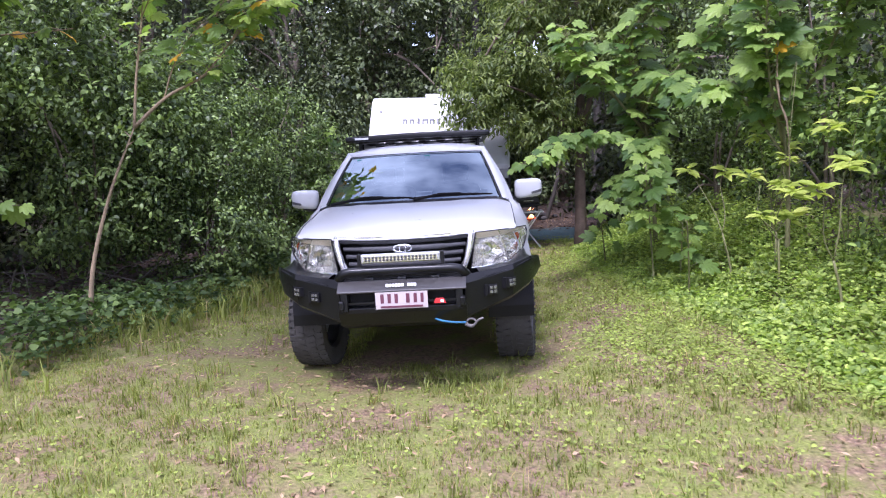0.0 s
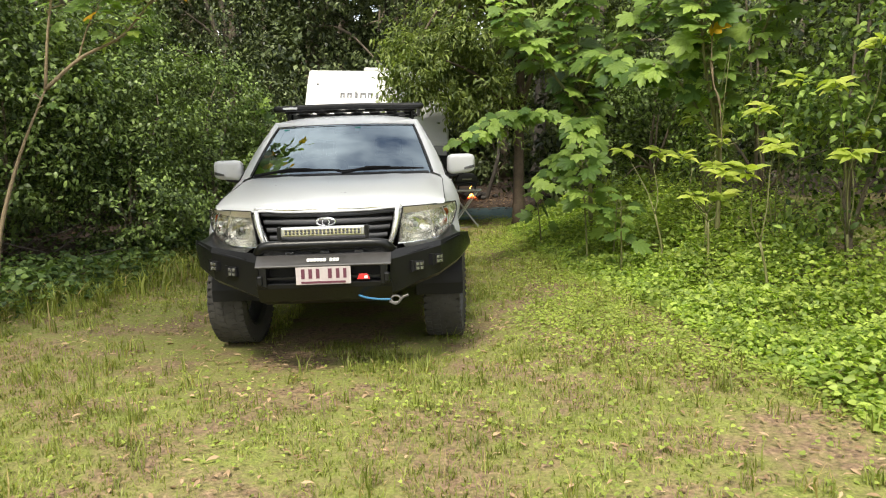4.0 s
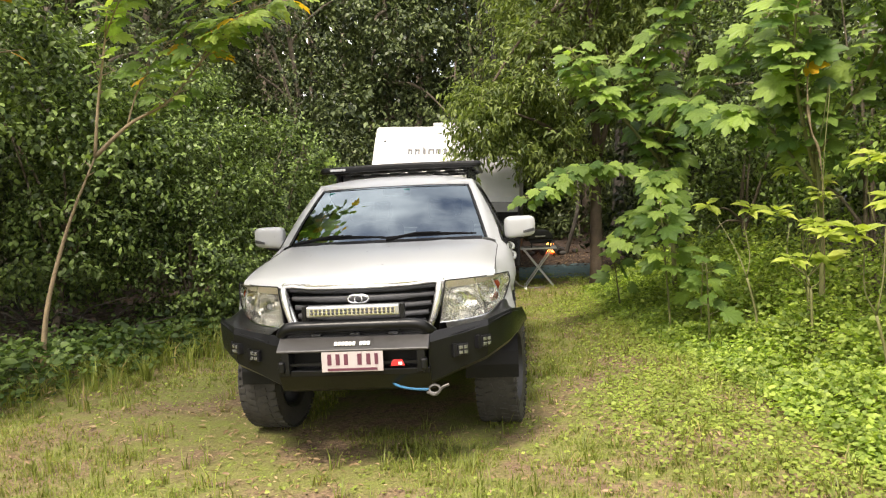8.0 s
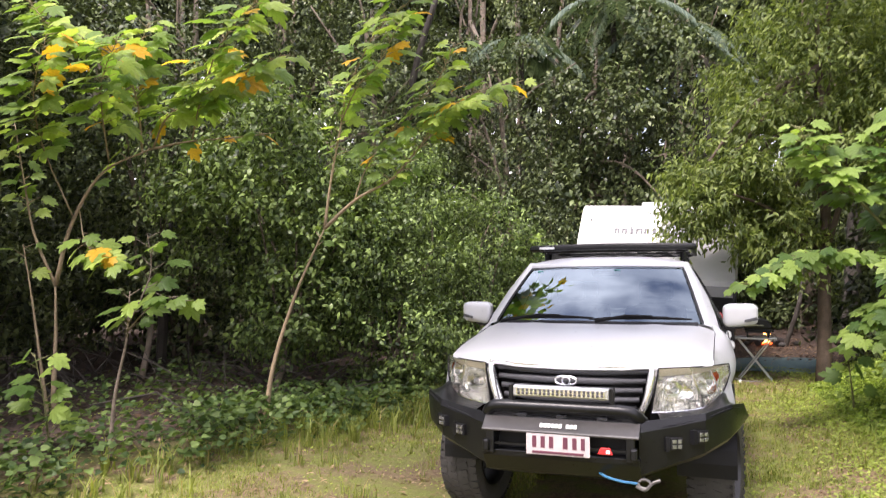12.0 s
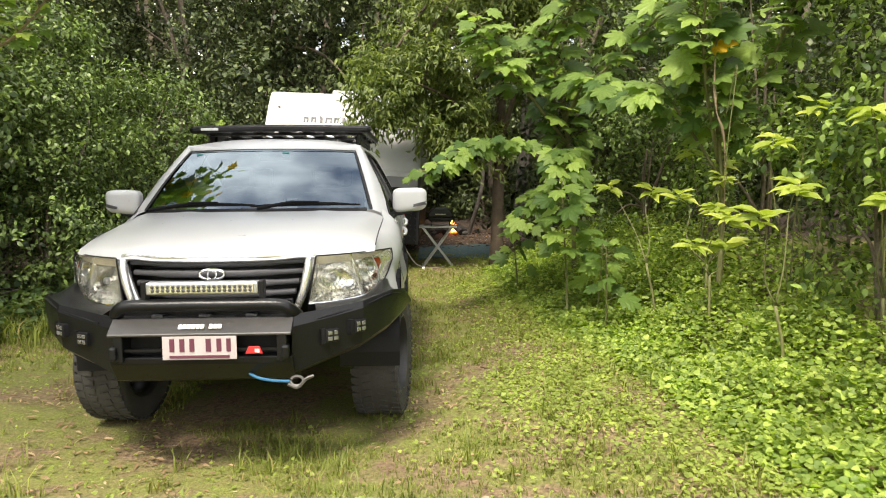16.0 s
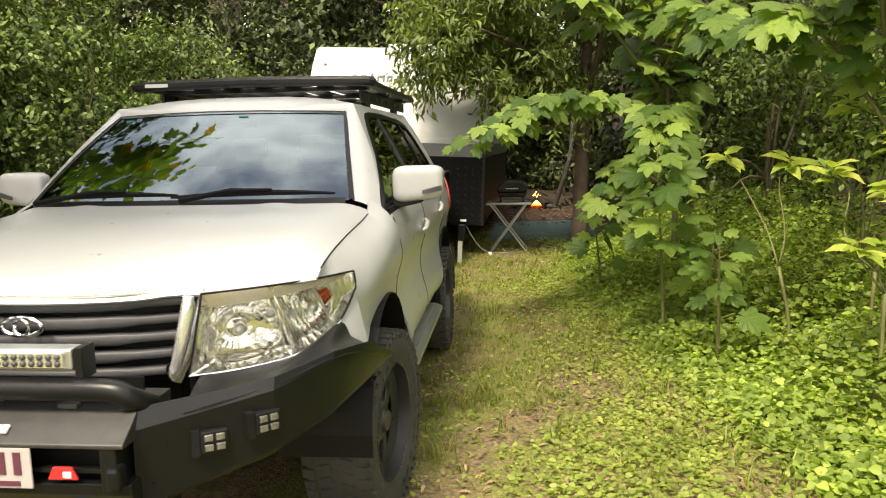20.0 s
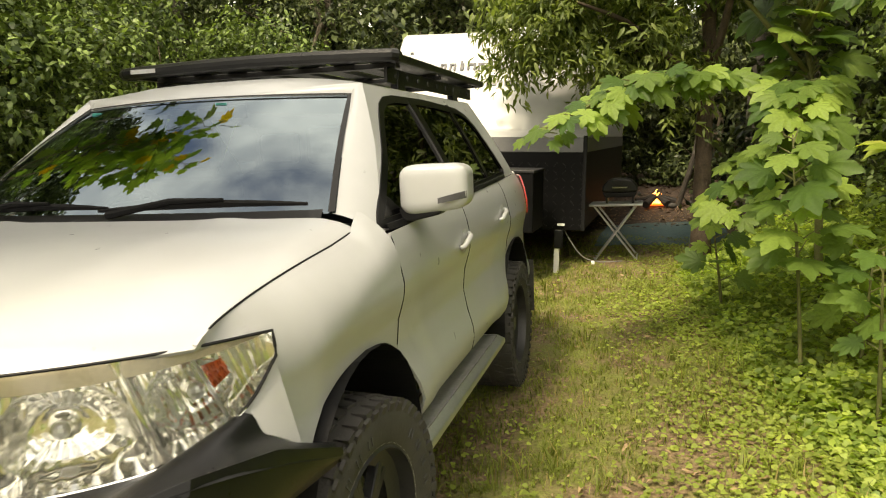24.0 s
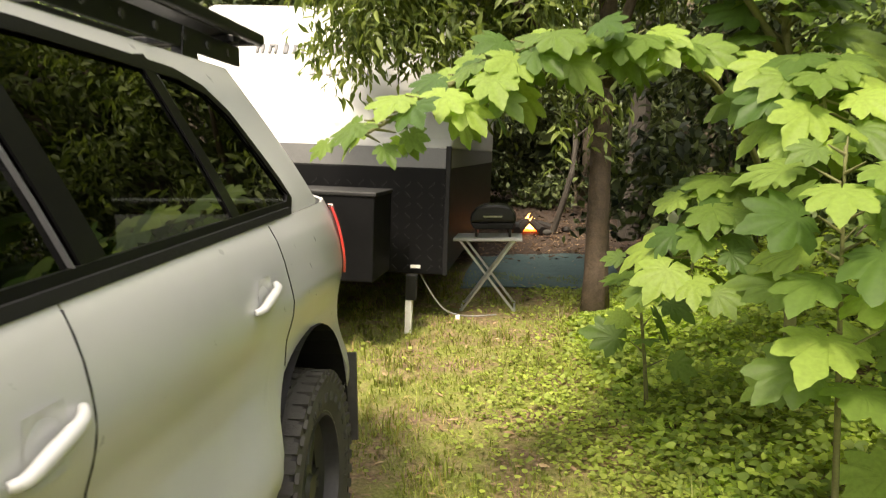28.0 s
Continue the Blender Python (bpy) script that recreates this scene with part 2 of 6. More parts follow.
def prism(pts, axis, a, b, bev=0.0):
    """A solid from an outline of 2D points, pushed along an axis (0, 1, 2) from a to b."""
    bm = bmesh.new()
    def place(p, w):
        c = list(p)
        c.insert(axis, w)
        return c
    lo = [bm.verts.new(place(p, a)) for p in pts]
    hi = [bm.verts.new(place(p, b)) for p in pts]
    n = len(pts)
    bm.faces.new(lo)
    bm.faces.new(hi[::-1])
    for i in range(n):
        bm.faces.new((lo[i], hi[i], hi[(i + 1) % n], lo[(i + 1) % n]))
    bmesh.ops.recalc_face_normals(bm, faces=bm.faces)
    if bev:
        bmesh.ops.bevel(bm, geom=list(bm.edges), offset=bev, segments=2, affect="EDGES", profile=0.5)
    return bm


def tube(pts, radii, sides=8, cap=True, bm=None):
    """A tapered tube along points."""
    bm = bm or bmesh.new()
    pts = [Vector(p) for p in pts]
    if not hasattr(radii, "__len__"):
        radii = [radii] * len(pts)
    rings = []
    up = Vector((0.13, 0.31, 0.94)).normalized()
    for i, p in enumerate(pts):
        d = (pts[min(i + 1, len(pts) - 1)] - pts[max(i - 1, 0)]).normalized()
        a = d.cross(up)
        if a.length < 0.05:
            a = d.cross(Vector((1, 0, 0)))
        a.normalize()
        b = d.cross(a)
        rings.append([bm.verts.new(p + radii[i] * (math.cos(2 * math.pi * k / sides) * a + math.sin(2 * math.pi * k / sides) * b)) for k in range(sides)])
    for r, s in zip(rings, rings[1:]):
        for k in range(sides):
            bm.faces.new((r[k], r[(k + 1) % sides], s[(k + 1) % sides], s[k]))
    if cap:
        bm.faces.new(rings[0][::-1])
        bm.faces.new(rings[-1])
    return bm


def curve_pts(ctrl, n):
    """Smooth points through control points (Catmull-Rom)."""
    c = [Vector(p) for p in ctrl]
    c = [2 * c[0] - c[1]] + c + [2 * c[-1] - c[-2]]
    out = []
    m = len(c) - 3
    for i in range(n + 1):
        s = i / n * m
        k = min(int(s), m - 1)
        t = s - k
        p0, p1, p2, p3 = c[k:k + 4]
        out.append(0.5 * ((2 * p1) + (p2 - p0) * t + (2 * p0 - 5 * p1 + 4 * p2 - p3) * t * t + (3 * p1 - p0 - 3 * p2 + p3) * t ** 3))
    return out


def lathe(profile, segs, axis="X"):
    """Turns (radius, along) points round the x axis."""
    bm = bmesh.new()
    rings = []
    for r, x in profile:
        rings.append([bm.verts.new((x, r * math.cos(2 * math.pi * k / segs), r * math.sin(2 * math.pi * k / segs))) for k in range(segs)])
    for a, b in zip(rings, rings[1:]):
        for k in range(segs):
            bm.faces.new((a[k], b[k], b[(k + 1) % segs], a[(k + 1) % segs]))
    return bm


def lerp(a, b, t):
    return a + (b - a) * t


def piece(x, knots):
    """Piecewise smooth curve through (x, y) knots."""
    if x <= knots[0][0]:
        return knots[0][1]
    for (x0, y0), (x1, y1) in zip(knots, knots[1:]):
        if x <= x1:
            t = (x - x0) / (x1 - x0)
            return lerp(y0, y1, t)
    return knots[-1][1]


def solid(ob, thick=0.006, offset=-1.0):
    md = ob.modifiers.new("thickness", "SOLIDIFY")
    md.thickness, md.offset = thick, offset
    es = ob.modifiers.new("edges", "EDGE_SPLIT")
    es.split_angle = radians(45)
    return ob

# ---- ground ----
def ground_z(x, y):
    """Gentle unevenness; a low bank where the forest starts."""
    z = .025 * np.sin(x * 1.3 + .4) * np.sin(y * .9 + 1.1) + .012 * np.sin(x * 3.1 + y * 2.3)
    flat = np.exp(-((np.abs(x) / 1.6) ** 4)) * ((y > 5.3) & (y < 11))
    z = z * (1 - flat)
    z = z - .102 * np.exp(-(np.abs(x) / 2.2) ** 4) * np.exp(-((y - 7.9) / 3.2) ** 6)
    left = np.clip((-2.9 - x - .12 * (9 - y)) / 2.0, 0, 1)
    right = np.clip((x - 2.9) / 3.0, 0, 1)
    far = np.clip((y - 18.7) / 4, 0, 1)
    return z + .18 * left + .15 * right + .28 * far - .045 + .085 * np.clip((y - 9) / 4, 0, 1)


def gz(x, y):
    return float(ground_z(np.array(float(x)), np.array(float(y))))


def spaced(c, near, n, reach):
    t = np.linspace(-1, 1, n)
    return c + near * t + (reach - near) * np.sign(t) * np.abs(t) ** 7


gx, gy = spaced(0, 9, 150, 300), spaced(8, 13, 190, 320)
GX, GY = np.meshgrid(gx, gy, indexing="ij")
GV = np.stack([GX, GY, ground_z(GX, GY)], -1).reshape(-1, 3)
idx = np.arange(len(gx) * len(gy)).reshape(len(gx), len(gy))
GF = np.stack([idx[:-1, :-1], idx[1:, :-1], idx[1:, 1:], idx[:-1, 1:]], -1).reshape(-1, 4)


def ground_mat():
    m = bpy.data.materials.new("grassy_soil")
    m.use_nodes = True
    n, l = m.node_tree.nodes, m.node_tree.links
    p = n["Principled BSDF"]
    t = n.new("ShaderNodeTexCoord")
    def noise_at(scale, detail=6):
        a = n.new("ShaderNodeTexNoise")
        a.inputs["Scale"].default_value, a.inputs["Detail"].default_value = scale, detail
        l.new(t.outputs["Object"], a.inputs["Vector"])
        return a.outputs["Fac"]
    def ramp(f, stops):
        r = n.new("ShaderNodeValToRGB")
        r.color_ramp.elements[0].position, r.color_ramp.elements[0].color = stops[0][0], (*stops[0][1], 1)
        r.color_ramp.elements[1].position, r.color_ramp.elements[1].color = stops[-1][0], (*stops[-1][1], 1)
        for q, c in stops[1:-1]:
            r.color_ramp.elements.new(q).color = (*c, 1)
        l.new(f, r.inputs["Fac"])
        return r.outputs["Color"]
    def mixc(f, a, b):
        x = n.new("ShaderNodeMixRGB")
        l.new(f, x.inputs["Fac"])
        l.new(a, x.inputs["Color1"])
        l.new(b, x.inputs["Color2"])
        return x.outputs["Color"]
    soil = ramp(noise_at(38), [(.3, (.07, .045, .026)), (.5, (.18, .118, .070)), (.72, (.32, .22, .135))])
    moss = ramp(noise_at(55), [(.3, (.10, .116, .021)), (.55, (.18, .203, .040)), (.75, (.27, .28, .072))])
    cover = ramp(noise_at(1.7, 8), [(.435, (0, 0, 0)), (.54, (1, 1, 1))])
    fine = n.new("ShaderNodeMath")
    fine.operation = "MULTIPLY_ADD"
    fine.inputs[1].default_value, fine.inputs[2].default_value = .62, .0
    both = n.new("ShaderNodeMath")
    l.new(cover, both.inputs[0])
    l.new(ramp(noise_at(11, 8), [(.42, (0, 0, 0)), (.60, (.6, .6, .6))]), both.inputs[1])
    l.new(both.outputs[0], fine.inputs[0])
    near = mixc(fine.outputs[0], soil, moss)
    # leaf litter under the trees, away from the clearing, darkened to imitate forest shade
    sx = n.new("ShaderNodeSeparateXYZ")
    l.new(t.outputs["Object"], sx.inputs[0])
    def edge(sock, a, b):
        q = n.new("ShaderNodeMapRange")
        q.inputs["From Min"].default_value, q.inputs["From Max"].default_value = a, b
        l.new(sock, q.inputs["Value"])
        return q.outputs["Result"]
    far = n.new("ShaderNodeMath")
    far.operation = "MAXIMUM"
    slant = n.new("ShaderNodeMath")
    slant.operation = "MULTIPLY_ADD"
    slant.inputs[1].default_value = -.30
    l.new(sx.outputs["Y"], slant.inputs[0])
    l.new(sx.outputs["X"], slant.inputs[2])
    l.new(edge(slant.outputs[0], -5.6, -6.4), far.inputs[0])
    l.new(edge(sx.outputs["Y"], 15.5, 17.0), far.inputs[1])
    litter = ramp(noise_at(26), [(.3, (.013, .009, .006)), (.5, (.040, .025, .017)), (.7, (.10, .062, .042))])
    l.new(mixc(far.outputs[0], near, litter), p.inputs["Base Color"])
    p.inputs["Roughness"].default_value = .95
    b = n.new("ShaderNodeBump")
    b.inputs["Strength"].default_value, b.inputs["Distance"].default_value = .8, .02
    l.new(noise_at(60, 8), b.inputs["Height"])
    l.new(b.outputs["Normal"], p.inputs["Normal"])
    return m


ground = tagged(new("ground", quick_mesh("ground", GV, GF)), "mossy clearing floor with bare soil and leaf litter", "ground", kind="structure")
ground.data.materials.append(ground_mat())
ground.data.polygons.foreach_set("use_smooth", [True] * len(ground.data.polygons))

# ---- the four wheel drive ----
AX_F, AX_R, TYRE_R = 6.62, 9.32, 0.42
car = thing("four_wheel_drive", "white four-wheel drive with black bull bar and roof rack on grass", "car", -.064, 7.939, 0, rz=1.03)
CARINV = Matrix.Translation((0, -7.9, 0))


def cpart(name, data, material, parent=None, label=""):
    ob = part(name, data, material, parent or car, label)
    if parent is None:
        ob.matrix_parent_inverse = CARINV
    return ob


def belt(y):
    return 1.180 + .027 * (y - 6.95)


ZT = 1.738


def plan(y):
    return piece(y, ((5.80, .79), (5.9, .84), (6.0, .90), (6.12, .955), (6.3, .985), (6.6, .996), (7.2, 1.0), (9.5, 1.0), (9.78, .990), (9.95, .955), (10.1, .88), (10.2, .78), (10.26, .6)))


def side_x(y, z):
    x = plan(y) + piece(z, ((.42, -.06), (.48, -.012), (.54, .004), (.60, -.002), (.68, -.026), (.78, -.044), (.88, -.034), (.96, -.008), (1.01, .0), (1.06, -.004), (1.12, -.016), (1.18, -.036), (1.26, -.08)))
    for a in (AX_F, AX_R):
        d = math.hypot(y - a, z - .42)
        t = min(1, max(0, (.78 - d) / .2))
        x += .014 * t * t * (3 - 2 * t) * (1 if z < 1.0 else max(0, (1.12 - z) / .12))
    return x


def sill(y):
    z = .46
    for a in (AX_F, AX_R):
        d = abs(y - a)
        if d < .485:
            z = max(z, .40 + .45 * (1 - (d / .485) ** 2.4) ** .5)
    if y < 6.3:
        z = max(z, .70 + .35 * max(0, 6.2 - y))
    return z


def hood_pt(u, v):
    """u from -1 to 1 across, v from 0 at the grille to 1 at the windscreen."""
    a = abs(u)
    fx, fy, fz = .855 * u, 5.585 + .335 * a ** 2.0, 1.066 - .016 * a ** 3
    bx, by, bz = .872 * u, 6.70 + .150 * a * a, 1.254 - .010 * a ** 2
    w = v ** .62
    z = lerp(fz, bz, w) + .022 * math.sin(math.pi * min(1, v * 1.1)) * (1 - a ** 4)
    if .42 < a < .62:
        z += .006 * math.sin((a - .42) / .2 * math.pi)
    if a > .84:
        z -= .040 * ((a - .84) / .16) ** 2 * min(1, v * 1.3)
    if v < .06:
        z -= .03 * (1 - v / .06) ** 2 * (1 - a ** 3)
    return Vector((lerp(fx, bx, v), lerp(fy, by, v), z))


ob = smooth(cpart("bonnet", sheet(lambda i, j: hood_pt(2 * i - 1, j), 36, 30), PAINT), 60)
solid(ob, .012)


def hood_edge(y):
    lo, hi = 0.0, 1.0
    for _ in range(22):
        m = (lo + hi) / 2
        if hood_pt(1, m).y < y:
            lo = m
        else:
            hi = m
    p = hood_pt(1, lo)
    return p.x + .004, p.z


for s in (-1, 1):
    gap = [hood_pt(s, v) + Vector((s * .003, 0, .001)) for v in np.linspace(.06, 1, 30)]
    cpart("bonnet_gap", tube(gap, .0032, 5), BLACKPLASTIC)


def fender(s):
    y0, y1, n, k = 5.925, 6.925, 44, 26
    def f(i, j):
        y = lerp(y0, y1, i)
        tx, tz = hood_edge(y)
        if y > 6.78:
            q = (y - 6.78) / .145
            tx, tz = lerp(tx, .85, q), lerp(tz, 1.262, q)
        zl = sill(y)
        if y < 6.10:
            zl = max(zl, 1.046 - .02 * (y - 5.92) / .17)
        zs = min(tz - .06, piece(y, ((5.88, .9), (6.2, .93), (6.6, 1.02), (7, 1.06))))
        z = lerp(tz, zl, j ** 1.15)
        x = side_x(y, z)
        if z > zs:
            q = ((z - zs) / (tz - zs))
            x = lerp(side_x(y, zs), tx, q ** 2.3)
        return Vector((s * x, y, z))
    ob = smooth(cpart("fender", sheet(f, n, k, flip=s > 0), PAINT), 50)
    solid(ob, .01)


def panel(name, s, y0, y1):
    def f(i, j):
        y = lerp(y0, y1, i)
        z = lerp(belt(y), sill(y), j)
        return Vector((s * side_x(y, z), y, z))
    ob = smooth(cpart(name, sheet(f, 40, 34, flip=s > 0), PAINT), 50)
    solid(ob, .012)
    return ob


def green_x(y, z):
    b = belt(y)
    t = max(0, (z - b) / (ZT - b))
    x = lerp(side_x(y, b) - .008, .672, t ** 1.12)
    if y < 7.25:
        x -= .03 * ((7.25 - y) / .35)
    return x


def y_front(z):
    return lerp(6.925, 7.50, (z - 1.180) / (ZT - 1.180))


def y_back(z):
    return lerp(9.68, 9.40, (z - 1.29) / (ZT - 1.29))


WIN = [(6.94, 1.203), (8.2, 1.238), (9.32, 1.268), (9.38, 1.300), (9.20, 1.57), (9.10, 1.635), (8.95, 1.668), (8.3, 1.69), (7.80, 1.686), (7.66, 1.672), (7.56, 1.640), (7.47, 1.585)]


def inside(p, poly):
    r = False
    for (ax, ay), (bx, by) in zip(poly, poly[1:] + poly[:1]):
        if (ay > p[1]) != (by > p[1]) and p[0] < (bx - ax) * (p[1] - ay) / (by - ay) + ax:
            r = not r
    return r


def shell(s):
    """The side above the belt, open where the windows are."""
    bm = bmesh.new()
    n, k = 120, 26
    g = []
    for i in range(n + 1):
        col = []
        for j in range(k + 1):
            y = lerp(7.0, 9.6, i / n)
            for _ in range(3):
                z = lerp(belt(y), ZT, j / k)
                y = lerp(y_front(z), y_back(z), i / n)
            col.append(bm.verts.new((s * green_x(y, z), y, z)))
        g.append(col)
    for i in range(n):
        for j in range(k):
            q = [g[i][j], g[i + 1][j], g[i + 1][j + 1], g[i][j + 1]]
            c = sum((v.co for v in q), Vector()) / 4
            if not inside((c.y, c.z), WIN):
                bm.faces.new(q if s > 0 else q[::-1])
    bmesh.ops.delete(bm, geom=[v for v in bm.verts if not v.link_faces], context="VERTS")
    ob = smooth(cpart("body_side", bm, PAINT), 50)
    solid(ob, .02)


def strip(pts, s, wide, proud, name, material, parent=None, closed=False):
    """A band that follows points (y, z) on the side of the cabin."""
    bm = bmesh.new()
    rows = []
    n = len(pts)
    for i, (y, z) in enumerate(pts):
        a = pts[(i - 1) % n] if (closed or i) else pts[i]
        b = pts[(i + 1) % n] if (closed or i < n - 1) else pts[i]
        d = Vector((b[0] - a[0], b[1] - a[1])).normalized()
        nn = Vector((-d.y, d.x)) * wide / 2
        r = []
        for w, e in ((-1, -.004), (-1, proud), (1, proud), (1, -.004)):
            yy, zz = y + nn.x * w, z + nn.y * w
            r.append(bm.verts.new((s * (green_x(yy, zz) + e), yy, zz)))
        rows.append(r)
    for i in range(n if closed else n - 1):
        a, b = rows[i], rows[(i + 1) % n]
        for q in range(3):
            bm.faces.new((a[q], a[q + 1], b[q + 1], b[q]))
    bmesh.ops.recalc_face_normals(bm, faces=bm.faces)
    return cpart(name, bm, material, parent)


def refine(poly, step=.05, closed=True):
    out = []
    for a, b in zip(poly, poly[1:] + (poly[:1] if closed else [])):
        d = math.hypot(b[0] - a[0], b[1] - a[1])
        k = max(1, int(d / step))
        out += [(lerp(a[0], b[0], i / k), lerp(a[1], b[1], i / k)) for i in range(k)]
    if not closed:
        out.append(poly[-1])
    return out


def side_glass(s, y0, y1):
    """One pane of the side windows between two uprights."""
    def f(i, j):
        zb = 1.200 + .027 * (lerp(y0, y1, i) - 7.0)
        z = lerp(zb, 1.695, j)
        a, b = y0, y1
        if y0 < 7.2:
            a = max(y0, y_front(z) + .05)
        if y1 > 9.2:
            b = y1 - .30 * max(0, (z - 1.36) / .34)
        y = lerp(a, b, i)
        return Vector((s * (green_x(y, z) - .006), y, z))
    return cpart("side_window", sheet(f, 12, 10, flip=s < 0), TINT, label="dark tinted side window")


def mirror(s):
    bm = bmesh.new()
    bmesh.ops.create_cube(bm, size=1)
    bmesh.ops.bevel(bm, geom=list(bm.edges), offset=.3, segments=6, affect="EDGES", profile=.6)
    for v in bm.verts:
        x, y, z = v.co
        w = .95 - .12 * (x + .5) + (.06 if z < 0 else 0)
        v.co = Vector((s * (1.060 + .255 * x), 7.18 + .125 * y - .03 * (x + .5) * (1 if y < 0 else .2) + .045 * (x + .5), 1.312 + .192 * z * w + .012 * (x + .5)))
    if s < 0:
        bmesh.ops.reverse_faces(bm, faces=bm.faces)
    m = smooth(cpart("door_mirror", bm, PAINT), 0)
    part("mirror_foot", prism([(.92, 1.19), (.93, 1.255), (1.02, 1.245), (1.09, 1.232), (1.08, 1.218), (1.0, 1.20)], 1, 7.145, 7.225, .008), BLACKPLASTIC, m).scale.x = s
    t = part("indicator", sheet(lambda i, j: Vector((s * (1.087 + .088 * i), 7.115 + .045 * i ** 2.2, 1.262 + .016 * i + .026 * j * (.75 + .25 * i))), 8, 2, flip=s < 0), GREY, m, "smoked indicator strip")
    solid(t, .012, 1)
    part("mirror_glass", boxed(.975, 1.16, 7.261, 7.266, 1.245, 1.38), CHROME, m).scale.x = s


def handle(s, y, z):
    x0 = side_x(y, z)
    c = smooth(cpart("handle_cup", sheet(lambda i, j: Vector((s * (x0 + .0015 + (-.012 * (1 - min(1, math.hypot(i * 2 - 1, j * 2 - 1)) ** 2))), y - .05 + .10 * i, z - .055 + .11 * j)), 10, 10, flip=s < 0), PAINT), 0)
    pts = [Vector((s * (x0 + o), y + dy, z + dz)) for dy, dz, o in ((-.088, -.022, .004), (-.07, -.018, .020), (-.02, -.004, .023), (.03, .008, .023), (.068, .016, .018), (.09, .026, .004))]
    smooth(part("door_handle", tube(curve_pts(pts, 14), [.009 + .006 * math.sin(math.pi * k / 14) for k in range(15)], 8), PAINT, c), 0)


for s in (-1, 1):
    fender(s)
    d1 = panel("front_door", s, 6.93, 7.965)
    d2 = panel("rear_door", s, 7.971, 9.03)
    panel("quarter_panel", s, 9.036, 10.26)
    shell(s)
    for yg in (6.928, 7.968, 9.033):
        zs = np.linspace(sill(yg) + .02, belt(yg) - .01, 18)
        cpart("door_gap", tube([Vector((s * (side_x(yg, z) + .0006), yg, z)) for z in zs], .0022, 5), BLACKPLASTIC)
    strip(refine(WIN), s, .034, .004, "window_seal", PILLAR, closed=True)
    for yb, yt, w in ((8.12, 8.07, .085), (8.84, 8.78, .06)):
        strip(refine([(yb, 1.222 + .027 * (yb - 7.0)), (yt, 1.70)], .05, False), s, w, .002, "window_pillar", PILLAR)
    strip(refine([(6.98, belt(6.98) + .012), (9.30, belt(9.30) + .012)], .1, False), s, .022, .012, "belt_moulding", BLACKPLASTIC)
    strip(refine([(8.05, 1.25), (8.00, 1.69)], .1, False), s, .006, .006, "chrome_bead", GREY)
    for a, b in ((6.98, 8.11), (8.14, 8.83), (8.85, 9.40)):
        side_glass(s, a, b)
    mirror(s)
    handle(s, 7.84, 1.030)
    handle(s, 8.80, 1.055)
    # sill and side step
    cpart("sill_panel", sheet(lambda i, j: Vector((s * lerp(.962, .85, j), lerp(6.93, 8.80, i), lerp(.475, .38, j))), 10, 3, flip=s > 0), PAINT)
    st = cpart("side_step", prism([(.80, .31), (.80, .37), (.975, .375), (1.025, .355), (1.025, .325), (.975, .30)], 1, 7.04, 8.66, .008), ALU, label="grey side step")
    st.scale.x = s
    tr = part("step_tread", boxed(.84, .985, 7.08, 8.62, .373, .379), mat("step_grip", (.20, .20, .19), .7, bump=.4), st)
    for ya in (7.2, 8.5):
        part("step_bracket", boxed(.55, .84, ya, ya + .06, .32, .35), BLACKSTEEL, st)
    # tail lamp
    tl = cpart("tail_lamp", sheet(lambda i, j: Vector((s * (side_x(9.80 + .22 * i, .98 + .22 * j) + .004), 9.80 + .22 * i, .97 + .26 * j)), 8, 6, flip=s < 0), REDLENS)
    solid(tl, .01, 1)
    # wheel arch lining and mud flap
    for a in (AX_F, AX_R):
        def lining(i, j, a=a, s=s):
            th = math.pi * (i * 1.1 - .05)
            return Vector((s * lerp(.62, .992, j), a + .49 * math.cos(th), .38 + .475 * math.sin(th)))
        cpart("arch_lining", sheet(lining, 18, 2, flip=s > 0), BLACKPLASTIC)
    mf = cpart("mud_flap", boxed(.74, 1.02, 9.86, 9.875, .24, .62, .004), RUBBER)
    mf.scale.x = s

# roof
def roof_pt(i, j):
    u = 2 * i - 1
    a = abs(u)
    y = lerp(7.50 - .10 * (1 - a * a), 9.40 + .30 * (1 - a * a), j)
    edge = green_x(y, ZT)
    z = 1.795 - .056 * a ** 3.2
    z -= .086 * (1 - a * a) * (1 - min(1, j / .10)) ** 2 + .04 * max(0, (j - .8) / .2) ** 2 * (1 - a * a)
    return Vector((u * (edge + .001), y, max(z, ZT - .002) if a > .98 else z))


def header(i, j):
    u = 1.98 * i - .99
    p, q = screen_pt(u, .995), roof_pt(i, 0)
    return p.lerp(q, j) + Vector((0, -.006, .008)) * math.sin(math.pi * j)


ob = smooth(cpart("roof", sheet(roof_pt, 30, 30), PAINT), 0)
solid(ob, .012)


def screen_pt(u, v, inset=0.0):
    a = abs(u)
    bx, by, bz = .80 * u, 6.735 + .12 * a * a, 1.262 - .005 * a
    tx, ty, tz = .645 * u, 7.365 + .10 * a * a, 1.702 - .012 * a * a
    bow = .022 * math.sin(math.pi * v)
    return Vector((lerp(bx, tx, v), lerp(by, ty, v) - bow * .6, lerp(bz, tz, v) + bow * .6))


